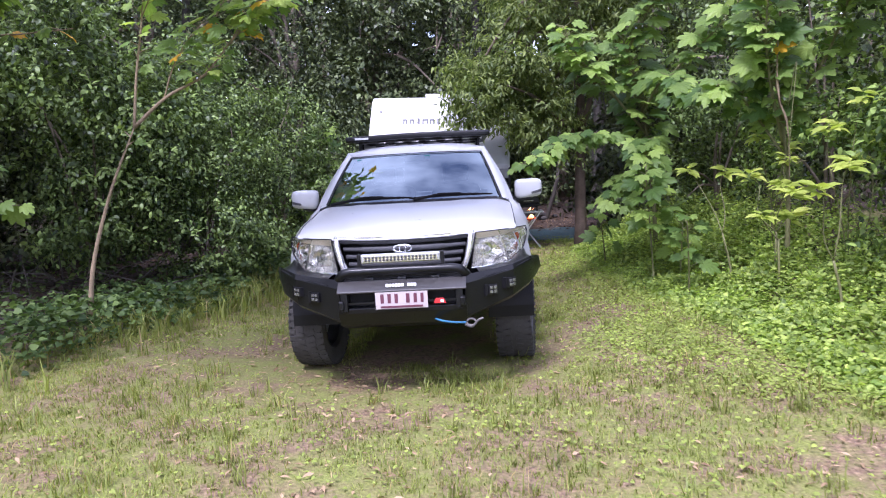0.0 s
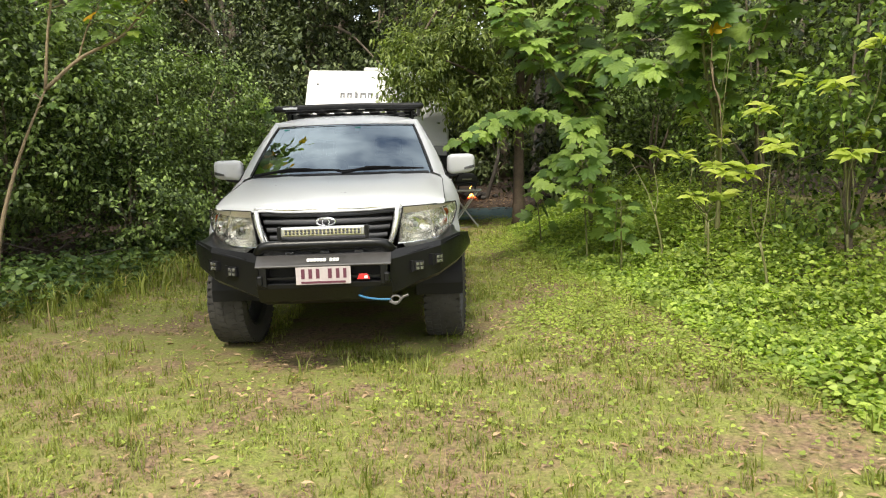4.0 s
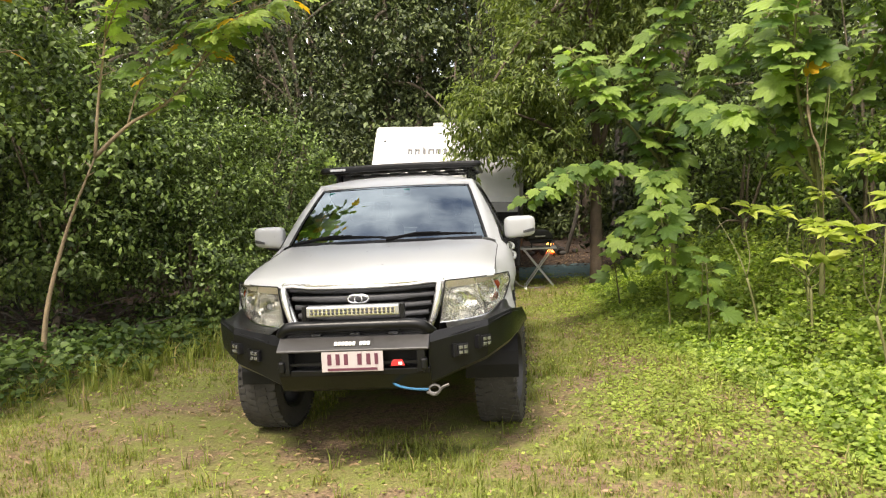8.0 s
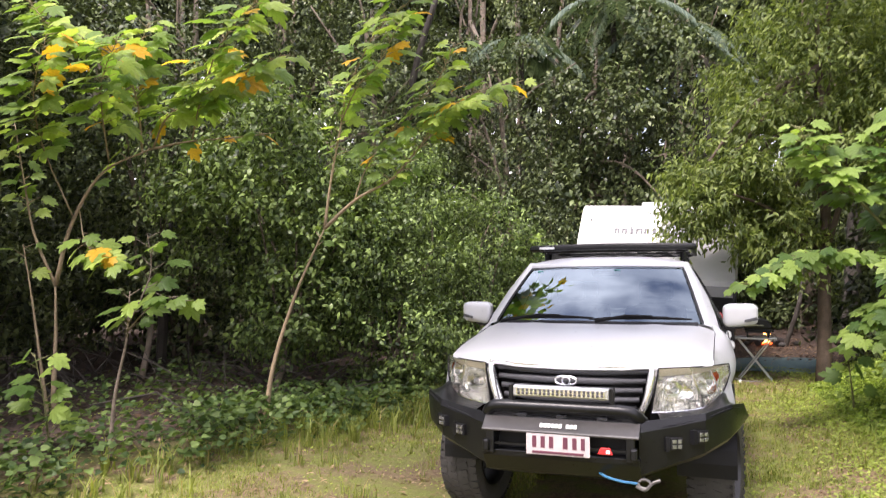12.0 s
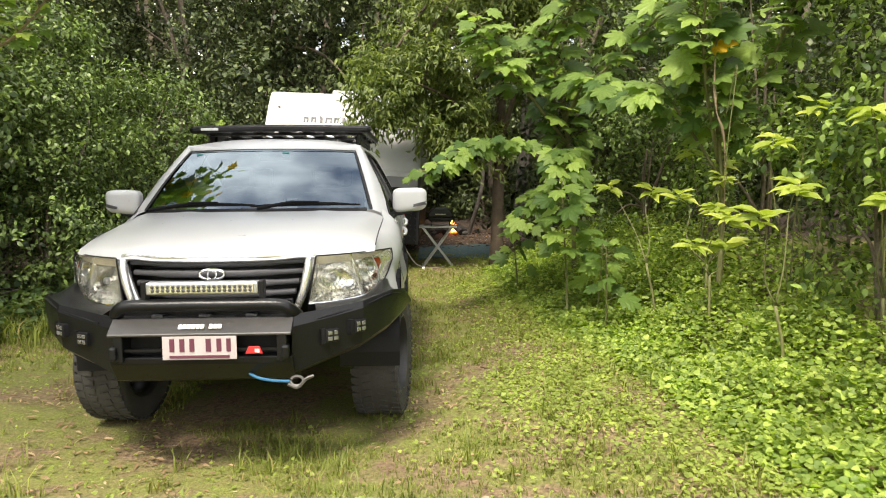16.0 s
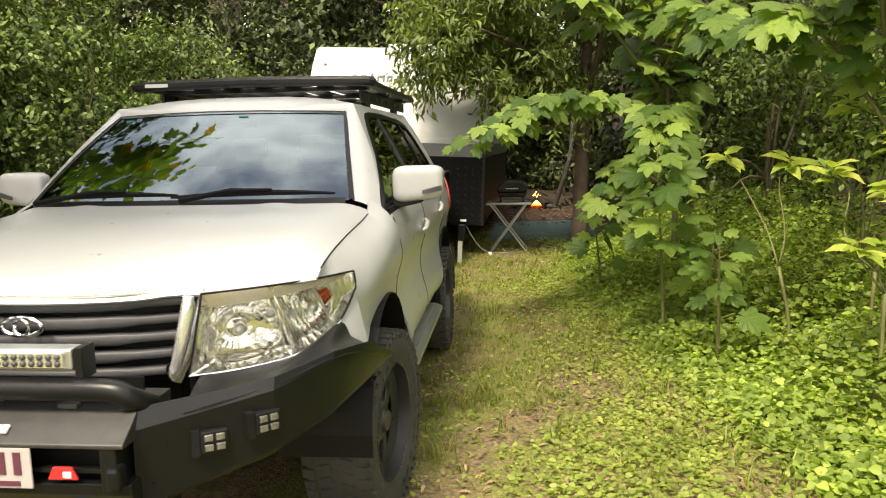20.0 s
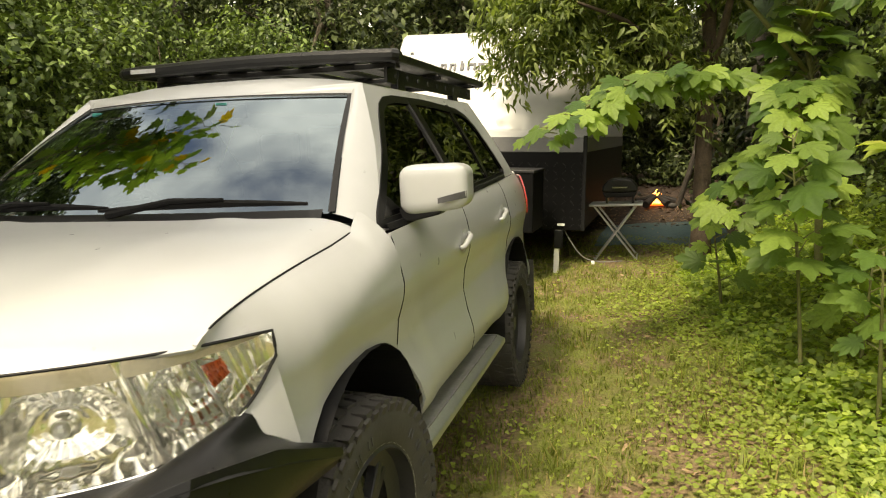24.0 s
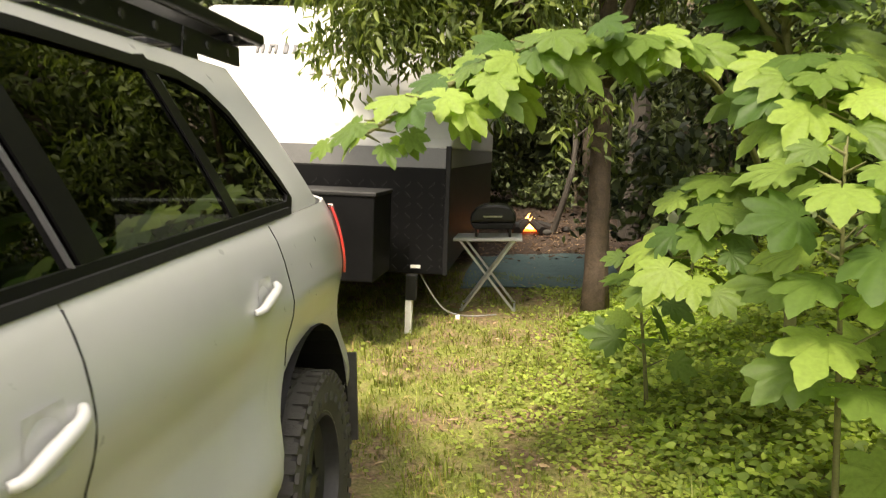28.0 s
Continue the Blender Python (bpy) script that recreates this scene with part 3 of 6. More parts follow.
smooth(cpart("roof_header", sheet(header, 30, 4), PAINT), 0)
ws = smooth(cpart("windscreen", sheet(lambda i, j: screen_pt(2 * i - 1, j), 20, 14), GLASS, label="clean windscreen that mirrors the sky"), 0)
for s in (-1, 1):
    def pil(i, j, s=s):
        p = screen_pt(s * .985, i)
        zz = lerp(1.180, ZT, i)
        q = Vector((s * green_x(y_front(zz), zz), y_front(zz), zz))
        m = p.lerp(q, j)
        m.z += .012 * math.sin(math.pi * j)
        m.y -= .012 * math.sin(math.pi * j)
        return m
    smooth(cpart("windscreen_pillar", sheet(pil, 16, 6, flip=s < 0), PAINT), 0)
    def seal(i, j, s=s):
        p = screen_pt(s * lerp(.972, 1.0, j), i)
        return p + Vector((0, -.006, .006))
    cpart("windscreen_seal", sheet(seal, 16, 2, flip=s < 0), BLACKPLASTIC)
cpart("windscreen_seal", sheet(lambda i, j: screen_pt(1.94 * i - .97, lerp(.982, 1.0, j)) + Vector((0, -.006, .006)), 20, 1), BLACKPLASTIC)


def cowl(i, j):
    u = 1.90 * i - .95
    p = hood_pt(u * .925, 1.0) + Vector((0, -.03, -.022))
    q = screen_pt(u, .022) + Vector((0, -.006, .003))
    return p.lerp(q, j)


smooth(cpart("cowl_panel", sheet(cowl, 20, 3), BLACKPLASTIC), 0)
WIPER = mat("wiper_black", (.006, .006, .0065), .7, var=.2, spec=.12)
for x0, x1 in ((-.68, .0), (-.03, .70)):
    pts = [screen_pt(lerp(x0, x1, k / 8) / .78, .018 + .034 * math.sin(k / 8 * 2.6)) + Vector((0, -.026, .018)) for k in range(9)]
    w = cpart("wiper", tube(pts, [.006 + .008 * math.sin(math.pi * k / 8) for k in range(9)], 6), WIPER)
    part("wiper_arm", tube([pts[0 if x0 < -.5 else 1] + Vector((-.05, -.02, -.02)), pts[3] + Vector((0, -.012, .016)), pts[5] + Vector((0, -.01, .014))], [.014, .011, .006], 6), WIPER, w)
# stickers inside the screen
for u, v, w, h in ((-.83, .93, .05, .03), (.18, .93, .05, .035)):
    c = screen_pt(u, v) + Vector((0, -.004, .004))
    cpart("screen_sticker", boxed(c.x - w / 2, c.x + w / 2, c.y - .002, c.y + .002, c.z - h, c.z), mat("teal_sticker", (.02, .20, .18), .6))

# cabin
cpart("dashboard", prism([(6.80, 1.0), (6.83, 1.19), (7.08, 1.20), (7.22, 1.13), (7.20, 1.0)], 0, -.78, .78, .01), INTERIOR)
ring = bmesh.new()
ringpts = [Vector((-.37 + .19 * math.cos(a), 7.30 + .07 * math.sin(a), 1.15 + .175 * math.sin(a))) for a in np.linspace(0, 2 * math.pi, 25)]
sw = cpart("steering_wheel", tube(ringpts, .016, 8, cap=False, bm=ring), BLACKPLASTIC)
part("steering_hub", boxed(-.44, -.30, 7.32, 7.37, 1.10, 1.21, .02), BLACKPLASTIC, sw)
for sx in (-.37, .37):
    for yy in (7.75, 8.65):
        st = cpart("seat", boxed(sx - .25, sx + .25, yy, yy + .15, .95, 1.36, .06, Matrix.Translation((0, 0, 0))), INTERIOR)
        part("head_rest", boxed(sx - .13, sx + .13, yy + .06, yy + .15, 1.40, 1.58, .035), INTERIOR, st)
cpart("cabin_floor", boxed(-.83, .83, 6.8, 9.9, .93, .95), INTERIOR)
cpart("head_lining", boxed(-.60, .60, 7.7, 9.4, 1.715, 1.725), INTERIOR)
cpart("rear_view_mirror", boxed(-.12, .12, 7.50, 7.53, 1.62, 1.68, .01), BLACKPLASTIC)
cpart("tailgate", sheet(lambda i, j: Vector((lerp(-.6, .6, i), 10.26, lerp(.5, 1.30, j))), 6, 6, flip=True), PAINT)
for s in (-1, 1):
    def rear_wrap(i, j, s=s):
        z = lerp(1.260, ZT, j)
        y = y_back(z)
        th = i * math.pi / 2
        return Vector((s * green_x(y, z) * math.cos(th) ** .55 if i < 1 else 0, y + .30 * math.sin(th), z + .03 * i * j))
    smooth(cpart("rear_corner", sheet(rear_wrap, 14, 10, flip=s < 0), PAINT), 0)
cpart("rear_deck", boxed(-.72, .72, 9.4, 10.10, 1.235, 1.250), PAINT)
cpart("underbody", boxed(-.62, .62, 6.05, 10.10, .42, .90), BLACKPLASTIC)
cpart("engine_bay", boxed(-.40, .40, 5.80, 6.80, .50, 1.0), BLACKPLASTIC)

# ---- wheels ----
def build_wheel():
    w = cpart("wheel", lathe([(.19, .06), (.262, .085), (.268, .125), (.255, .135), (.250, .10), (.235, -.10), (.262, -.13)], 40), RIMBLACK, label="black alloy wheel with a mud terrain tyre")
    smooth(w, 35)
    prof = [(.262, -.125), (.30, -.142), (.345, -.148), (.385, -.142), (.405, -.125), (.410, -.09), (.411, 0), (.410, .09), (.405, .125), (.385, .142), (.345, .148), (.30, .142), (.262, .128)]
    t = smooth(part("tyre", lathe(prof, 56), RUBBER, w), 40)
    bm = bmesh.new()
    n = 44
    for k in range(n):
        a = 2 * math.pi * k / n
        for c, (xx, wx, off, sk) in enumerate(((-.118, .052, 0, .0), (-.045, .055, .5, .25), (.045, .055, 0, -.25), (.118, .052, .5, .0))):
            m = Matrix.Rotation(a + off * 2 * math.pi / n, 4, "X") @ Matrix.Translation((xx, 0, .4085)) @ Matrix.Rotation(sk, 4, "Z")
            box(bm, -wx / 2, wx / 2, -.019, .019, -.012, .010 if c in (1, 2) else .006, m)
        m = Matrix.Rotation(a, 4, "X") @ Matrix.Translation((.141, 0, .378)) @ Matrix.Rotation(.35, 4, "Y")
        box(bm, -.006, .006, -.016, .016, -.028, .024, m)
    tagged(part("tread", bm, RUBBER, w), kind="stuff")
    # raised outline letters on the wall of the tyre
    bm = bmesh.new()
    for k in range(26):
        if k % 13 in (10, 11, 12):
            continue
        m = Matrix.Rotation(2 * math.pi * k / 26, 4, "X") @ Matrix.Translation((.1485, 0, .322))
        for dy in (-.011, .011):
            box(bm, -.002, .002, dy - .003, dy + .003, -.016, .016, m)
    tagged(part("sidewall_tread", bm, mat("pale_rubber", (.062, .062, .06), .8), w), kind="stuff")
    for k in range(6):
        for o in (-.10, .10):
            m = Matrix.Rotation(2 * math.pi * k / 6 + o, 4, "X")
            bm = bmesh.new()
            box(bm, .045, .085, -.016, .016, .05, .248, m @ Matrix.Rotation(-.08, 4, "Y"), .005)
            part("spoke", bm, RIMBLACK, w)
    bm = lathe([(.0, .10), (.045, .10), (.055, .085), (.085, .075), (.10, .03)], 24)
    part("hub", bm, RIMBLACK, w)
    part("brake_disc", lathe([(.05, .0), (.17, .0), (.17, -.02), (.05, -.02)], 32), ALU, w)
    bm = lathe([(.264, .127), (.270, .131), (.272, .127)], 40)
    part("rim_edge", bm, ALU, w)
    return w


w0 = build_wheel()
w0.matrix_basis = pose(.868, AX_F, TYRE_R - .145, 12, 0, -7)
for x, y, rz, rx in ((-.868, AX_F, 173, 40), (.868, AX_R, 0, 77), (-.868, AX_R, 180, 5)):
    o = copy_thing(w0, pose(x, y, TYRE_R - .145, rx, 0, rz))
    o.matrix_parent_inverse = CARINV

# ---- front: grille, lamps, bull bar ----
def grille_y(x):
    return 5.60 + .28 * (x / .765) ** 2


cpart("grille_back", sheet(lambda i, j: Vector((lerp(-.5, .5, i) * lerp(1, .86, j), grille_y(lerp(-.5, .5, i)) + .07, lerp(1.04, .74, j))), 16, 4), BLACKPLASTIC)
for k in range(5):
    z0 = 1.025 - .057 * k
    hw = .485 - .02 * k
    def bar(i, j, z0=z0, hw=hw):
        x = lerp(-hw, hw, i)
        th = 2 * math.pi * j
        wide = 1.35 if abs(x) < hw * .62 else (1.0 if abs(x) > hw * .72 else lerp(1.35, 1.0, (abs(x) - hw * .62) / (hw * .1)))
        cs, sn = math.cos(th), math.sin(th)
        return Vector((x, grille_y(x) + .035 + .028 * math.copysign(abs(cs) ** .5, cs), z0 - .004 * wide + .0150 * wide * math.copysign(abs(sn) ** .45, sn)))
    smooth(cpart("grille_bar", sheet(bar, 30, 16, flip=True), GREY), 40)
SATIN = mat("satin_chrome", (.86, .86, .85), .18, metal=.75, var=.05)
sur = [(-.43, .755), (-.475, .86), (-.515, .98), (-.52, 1.03), (-.49, 1.052), (-.2, 1.056), (.2, 1.056), (.49, 1.052), (.52, 1.03), (.515, .98), (.475, .86), (.43, .755)]
sp = curve_pts([(x, grille_y(x) + .012, z) for x, z in sur], 60)
smooth(cpart("grille_surround", tube(sp, [.021 if abs(p.x) < .45 else .022 for p in sp], 10), SATIN, label="chrome grille surround"), 0)
for s in (-1, 1):
    smooth(cpart("grille_bracket", tube(curve_pts([(s * .508, 5.668, 1.045), (s * .500, 5.660, .98), (s * .478, 5.650, .88), (s * .448, 5.645, .785)], 12), [.016, .019, .022, .023, .023, .023, .023, .022, .021, .020, .019, .018, .015], 10), SATIN), 0)
# round badge as plain rings
em = cpart("grille_badge", tube([(.066 * math.cos(a), 5.575, .966 + .029 * math.sin(a)) for a in np.linspace(0, 2 * math.pi, 31)], .0075, 8, cap=False), CHROME)
part("badge_ring", tube([(.024 * math.cos(a), 5.573, .964 + .026 * math.sin(a)) for a in np.linspace(0, 2 * math.pi, 25)], .006, 8, cap=False), CHROME, em)


LAMP_TOP = ((.545, 5.68, 1.050), (.69, 5.785, 1.050), (.83, 5.925, 1.050), (.945, 6.10, 1.050))
LAMP_BOT = ((.500, 5.65, .787), (.635, 5.715, .790), (.785, 5.85, .800), (.878, 5.95, .845), (.922, 6.03, .905), (.953, 6.095, .990))
lamp_top, lamp_bot = curve_pts(LAMP_TOP, 48), curve_pts(LAMP_BOT, 48)


def lamp_out(i):
    return Vector((.35, -.9, 0)).lerp(Vector((.9, -.4, 0)), i).normalized()


def lamp_pt(i, j):
    """The lens of a headlamp: i from the grille outwards, j from top to bottom."""
    k = min(47, int(i * 48))
    q = i * 48 - k
    p = lamp_top[k].lerp(lamp_top[k + 1], q).lerp(lamp_bot[k].lerp(lamp_bot[k + 1], q), j)
    return p + lamp_out(i) * .018 * math.sin(math.pi * j) * math.sin(math.pi * min(.97, i + .03))


def lamp_depth(i, j):
    """How deep the reflector lies behind the lens: two bowls, a ribbed ground, a column between."""
    edge = min(1, 7 * j, 7 * (1 - j), 9 * i, 9 * (1 - i))
    d = .026 + .0022 * math.sin(i * 150)
    for ic, r in ((.22, .098), (.62, .088)):
        q = math.hypot((i - ic) * .50, (j - .52) * .245) / r
        if q < 1:
            a = math.atan2((j - .52) * .245, (i - ic) * .50)
            d = max(d, .018 + .060 * (1 - q * q) ** .7 + .0010 * math.sin(26 * a) * q + .0006 * math.sin(30 * q))
            if ic > .5:
                d += .0030 * math.sin(i * 170) * (1 - q)
            if q < .22:
                d = .055 - .02 * (1 - q / .22)
    col = 1 - ((i - .42) / .035) ** 2
    if col > 0:
        d = min(d, .030 - .022 * col)
    return d * edge


REFL = mat("lamp_reflector", (.90, .895, .85), .07, metal=.8, var=.12, scale=16)
LAMPCREAM = mat("aged_lamp_plastic", (.58, .53, .40), .3, var=.15, scale=10, coat=.5)
FOGGLASS = mat("fog_lamp_glass", (.32, .32, .31), .15, metal=.7, var=.5, scale=60)
for s in (-1, 1):
    def L(i, j, s=s, d=0.0):
        p = lamp_pt(i, j) - lamp_out(i) * d
        return Vector((s * p.x, p.y, p.z))
    hl = smooth(cpart("headlamp", sheet(lambda i, j: L(i, j, d=lamp_depth(i, j) + .002), 190, 40, flip=s > 0), REFL, label="clear headlamp with ribbed chrome reflectors"), 0)
    ln = smooth(part("lens", sheet(L, 48, 8, flip=s > 0), LENS, hl), 0)
    smooth(part("lamp_brow", sheet(lambda i, j: L(i, lerp(.01, .19 - .04 * i, j), d=.005 + .008 * j), 24, 3, flip=s > 0), LAMPCREAM, hl, "yellowed plastic strip"), 0)
    for ii, d in ((.22, .04), (.62, .04)):
        bm = bmesh.new()
        bmesh.ops.create_uvsphere(bm, u_segments=12, v_segments=8, radius=.020)
        bmesh.ops.translate(bm, vec=L(ii, .52, d=d), verts=bm.verts)
        part("bulb", bm, ALU, hl)
    am = part("amber_indicator", sheet(lambda i, j: L(lerp(.68, .77, i), lerp(.25, .54 - .06 * i, j), d=.012 + .004 * math.sin(i * 40) * math.sin(j * 9)), 16, 6, flip=s > 0), ORANGE, hl, "amber corner lamp")
    part("amber_divider", tube([L(.665, lerp(.16, .92, k / 5), d=.010) for k in range(6)], .004, 6), ALU, hl)
    # dark rim and the black filler below it
    rim = [L(i, 0, d=-.004) for i in np.linspace(0, 1, 16)] + [L(1, j, d=-.004) for j in np.linspace(.3, 1, 3)] + [L(i, 1, d=-.003) for i in np.linspace(.95, 0, 16)] + [L(0, j) for j in np.linspace(.8, 0, 4)]
    part("lamp_rim", tube(rim, .004, 6, cap=False), BLACKPLASTIC, hl)
    part("lamp_trim", tube([L(i, 1, d=-.004) for i in np.linspace(0, .75, 14)], .004, 6), CHROME, hl)
    cpart("lamp_filler", sheet(lambda i, j: L(i, 1, d=.012 + .03 * j) - Vector((0, 0, .22 * j)), 16, 3, flip=s > 0), BLACKPLASTIC)
    # white nose of the fender below the lamp's outer corner, and the top of the bumper's wing
    low = curve_pts([L(.74, 1, d=.006), (s * .925, 6.01, .836), (s * .962, 6.065, .800), (s * .993, 6.125, .755)], 16)
    smooth(cpart("fender_nose", sheet(lambda i, j: L(lerp(.74, 1.0, i), 1, d=.004).lerp(low[int(round(i * 16))], j), 16, 5, flip=s > 0), PAINT), 0)
    inner = curve_pts([L(.05, 1, d=-.004), L(.4, 1, d=-.004), L(.72, 1, d=-.003), low[8] + Vector((s * .004, 0, 0)), low[14] + Vector((s * .006, 0, 0)), Vector((s * 1.012, 6.27, .705))], 24)
    crest = curve_pts([(s * x, piece(x, ((0.455, 5.365), (0.641, 5.47), (0.811, 5.55), (0.958, 5.715), (1.031, 5.93), (1.065, 6.2))), piece(x, ((0.455, 0.72), (0.641, 0.755), (0.811, 0.79), (0.958, 0.83), (1.031, 0.79), (1.065, 0.70)))) for x in (0.574, 0.709, 0.845, 0.958, 1.031, 1.062)], 24)
    smooth(cpart("wing_top", sheet(lambda i, j: inner[int(round(i * 24))].lerp(crest[int(round(i * 24))], j) + Vector((0, 0, .010 * math.sin(math.pi * j))), 24, 5, flip=s > 0), BLACKSTEEL), 0)

BARST = ((0.455, 5.365), (0.641, 5.47), (0.811, 5.55), (0.958, 5.715), (1.031, 5.93), (1.065, 6.2))
BTOP = ((0.455, 0.77), (0.641, 0.788), (0.811, 0.812), (0.958, 0.848), (1.031, 0.825), (1.065, 0.72))
BBOT = ((0.455, 0.44), (0.641, 0.5), (0.811, 0.555), (0.958, 0.625), (1.031, 0.665), (1.065, 0.665))


def wing(s):
    xs = [0.455, 0.551, 0.641, 0.726, 0.811, 0.884, 0.958, 0.997, 1.031, 1.051, 1.065]
    rows = []
    bm = bmesh.new()
    for x in xs:
        y, t, b = piece(x, BARST), piece(x, BTOP), piece(x, BBOT)
        k = (x - .455) / .61
        back = .12
        pr = [(x - .05 * back, y + (.26 - .20 * k) * back, t + (.025 - .015 * k) * back), (x - .02 * back, y + (.07 - .05 * k) * min(1, back + .3), t + (.012 - .006 * k) * back), (x, y, t - .055 + .035 * k), (x - .004, y + .003, lerp(t, b, .45)), (x - .012, y + .01, b + .03), (x - .03, y + .06 - .04 * k, b), (x - .10, y + .24 - .18 * k, b + .02)]
        rows.append([bm.verts.new((s * p[0], p[1], p[2])) for p in pr])
    for a, b in zip(rows, rows[1:]):
        for q in range(len(a) - 1):
            f = (a[q], a[q + 1], b[q + 1], b[q])
            bm.faces.new(f if s < 0 else f[::-1])
    for r in (rows[0], rows[-1]):
        bm.faces.new(r)
    bmesh.ops.recalc_face_normals(bm, faces=bm.faces)
    return smooth(cpart("bar_wing", bm, BLACKSTEEL, label="folded black steel wing of the bull bar"), 22)


for s in (-1, 1):
    wg = wing(s)
    for x, z in ((.648, .648), (.790, .684)):
        y = piece(x, BARST)
        m = Matrix.Translation((s * x, y - .004, z)) @ Matrix.Rotation(s * (.55 if x < .7 else .75), 4, "Z")
        fl = part("fog_lamp", box(bmesh.new(), -.04, .04, -.012, .03, -.035, .035, m, .005), BLACKPLASTIC, wg)
        bm = bmesh.new()
        for du in (-.017, .017):
            for dv in (-.015, .015):
                box(bm, du - .013, du + .013, -.017, -.010, dv - .011, dv + .011, m, .003)
        part("fog_lens", bm, FOGGLASS, fl)
        bm = bmesh.new()
        box(bm, -.065, -.042, -.008, .03, -.04, .04, m)
        part("lamp_recess", bm, BLACKPLASTIC, fl)
# the top plate's coat is greyed to imitate the sky's sheen on it
cpart("bar_top", prism([(5.60, .765), (5.385, .765), (5.295, .700), (5.295, .688), (5.40, .688), (5.60, .73)], 0, -.46, .46, .004), mat("sky_lit_black_coat", (.030, .028, .027), .38, var=.25, scale=5, spec=.7))
cpart("bar_slot", boxed(-.45, .45, 5.42, 5.44, .54, .70), BLACKPLASTIC)
cpart("bar_lower", prism([(5.32, .575), (5.325, .54), (5.40, .44), (5.62, .375), (5.62, .41), (5.42, .49), (5.40, .575)], 0, -.46, .46, .004), BLACKSTEEL)
for s in (-1, 1):
    cpart("bar_cheek", boxed(s * .41 - .025, s * .41 + .025, 5.30, 5.42, .555, .70, .006), BLACKSTEEL)
    cpart("tow_point", boxed(s * .43 - .02, s * .43 + .02, 5.275, 5.33, .57, .64, .012), BLACKSTEEL)
cpart("bar_rail", boxed(-.40, .40, 5.325, 5.345, .605, .618), BLACKSTEEL)
hoop = curve_pts([(-.47, 5.46, .76), (-.44, 5.40, .80), (-.385, 5.385, .828), (-.2, 5.38, .832), (.2, 5.38, .832), (.385, 5.385, .828), (.44, 5.40, .80), (.47, 5.46, .76)], 40)
smooth(cpart("bar_hoop", tube(hoop, .034, 14), BLACKSTEEL, label="black tubular hoop"), 0)
cpart("bar_mesh_plate", boxed(-.44, .44, 5.47, 5.48, .755, .84), BLACKSTEEL)
for x in (-.24, 0, .24):
    cpart("bar_tab", boxed(x - .03, x + .03, 5.40, 5.43, .765, .78, .003), GREY)
# the light bar
lb = cpart("light_bar", boxed(-.285, .285, 5.375, 5.44, .888, .952, .008), ALU, label="silver led light bar")
part("light_bar_face", boxed(-.262, .262, 5.366, 5.374, .900, .940), REFL, lb)
bm = bmesh.new()
bmesh.ops.create_uvsphere(bm, u_segments=8, v_segments=5, radius=.0095)
led = part("led", bm, GREY, lb)
led.matrix_basis = pose(-.247, 5.366, .911)
for k in range(20):
    for zz in (.911, .930):
        if k or zz > .92:
            o = new("led", led.data)
            o.parent = lb
            o.matrix_basis = pose(-.247 + .026 * k, 5.366, zz)
for x in (-.30, .30):
    part("light_bar_bracket", boxed(x - .012, x + .012, 5.38, 5.45, .86, .955, .003), BLACKSTEEL, lb)
# number plate with plain bars in place of its writing
npl = cpart("number_plate", boxed(-.186, .186, 5.296, 5.302, .568, .690, .003), PLATE, label="white number plate with maroon marks")
for k, w in ((-.137, .024), (-.087, .024), (-.037, .024), (.045, .026), (.098, .024), (.146, .022)):
    part("plate_bar", boxed(k - w / 2, k + w / 2, 5.2925, 5.2955, .610, .676), MAROON, npl)
part("plate_caption", boxed(-.15, .15, 5.2925, 5.2955, .577, .591), MAROON, npl)
# lettering on the bar as slanted plain marks
for k in range(10):
    if k == 6:
        continue
    m = Matrix.Translation((-.10 + .022 * k, 5.327, .730)) @ Matrix.Rotation(math.atan2(.065, .09) - math.pi / 2, 4, "X") @ Matrix.Shear("XZ", 4, (0.25, 0))
    cpart("letter_mark", boxed(-.0085, .0085, -.005, .001, -.014, .014, 0, m), WHITEM)
bd = cpart("bar_badge", prism([(.225, .592), (.315, .592), (.298, .630), (.242, .630)], 1, 5.305, 5.315, .003), REDM, label="red and white badge")
part("badge_mark", boxed(.275, .298, 5.301, 5.304, .600, .618), WHITEM, bd)
# winch rope with its hook
rp = cpart("winch_rope", tube(curve_pts([(.16, 5.46, .50), (.25, 5.36, .464), (.35, 5.31, .452), (.45, 5.30, .448)], 14), .0075, 7), BLUEROPE, label="blue winch rope with a steel shackle")
part("shackle", tube([(.485 + .032 * math.cos(a), 5.295 + .01 * math.sin(a), .45 + .022 * math.sin(a)) for a in np.linspace(0, 2 * math.pi, 19)], .008, 7, cap=False), DULLSTEEL, rp)
part("hook", tube(curve_pts([(.44, 5.285, .436), (.49, 5.28, .42), (.53, 5.29, .46), (.57, 5.30, .475)], 10), .009, 6), DULLSTEEL, rp)

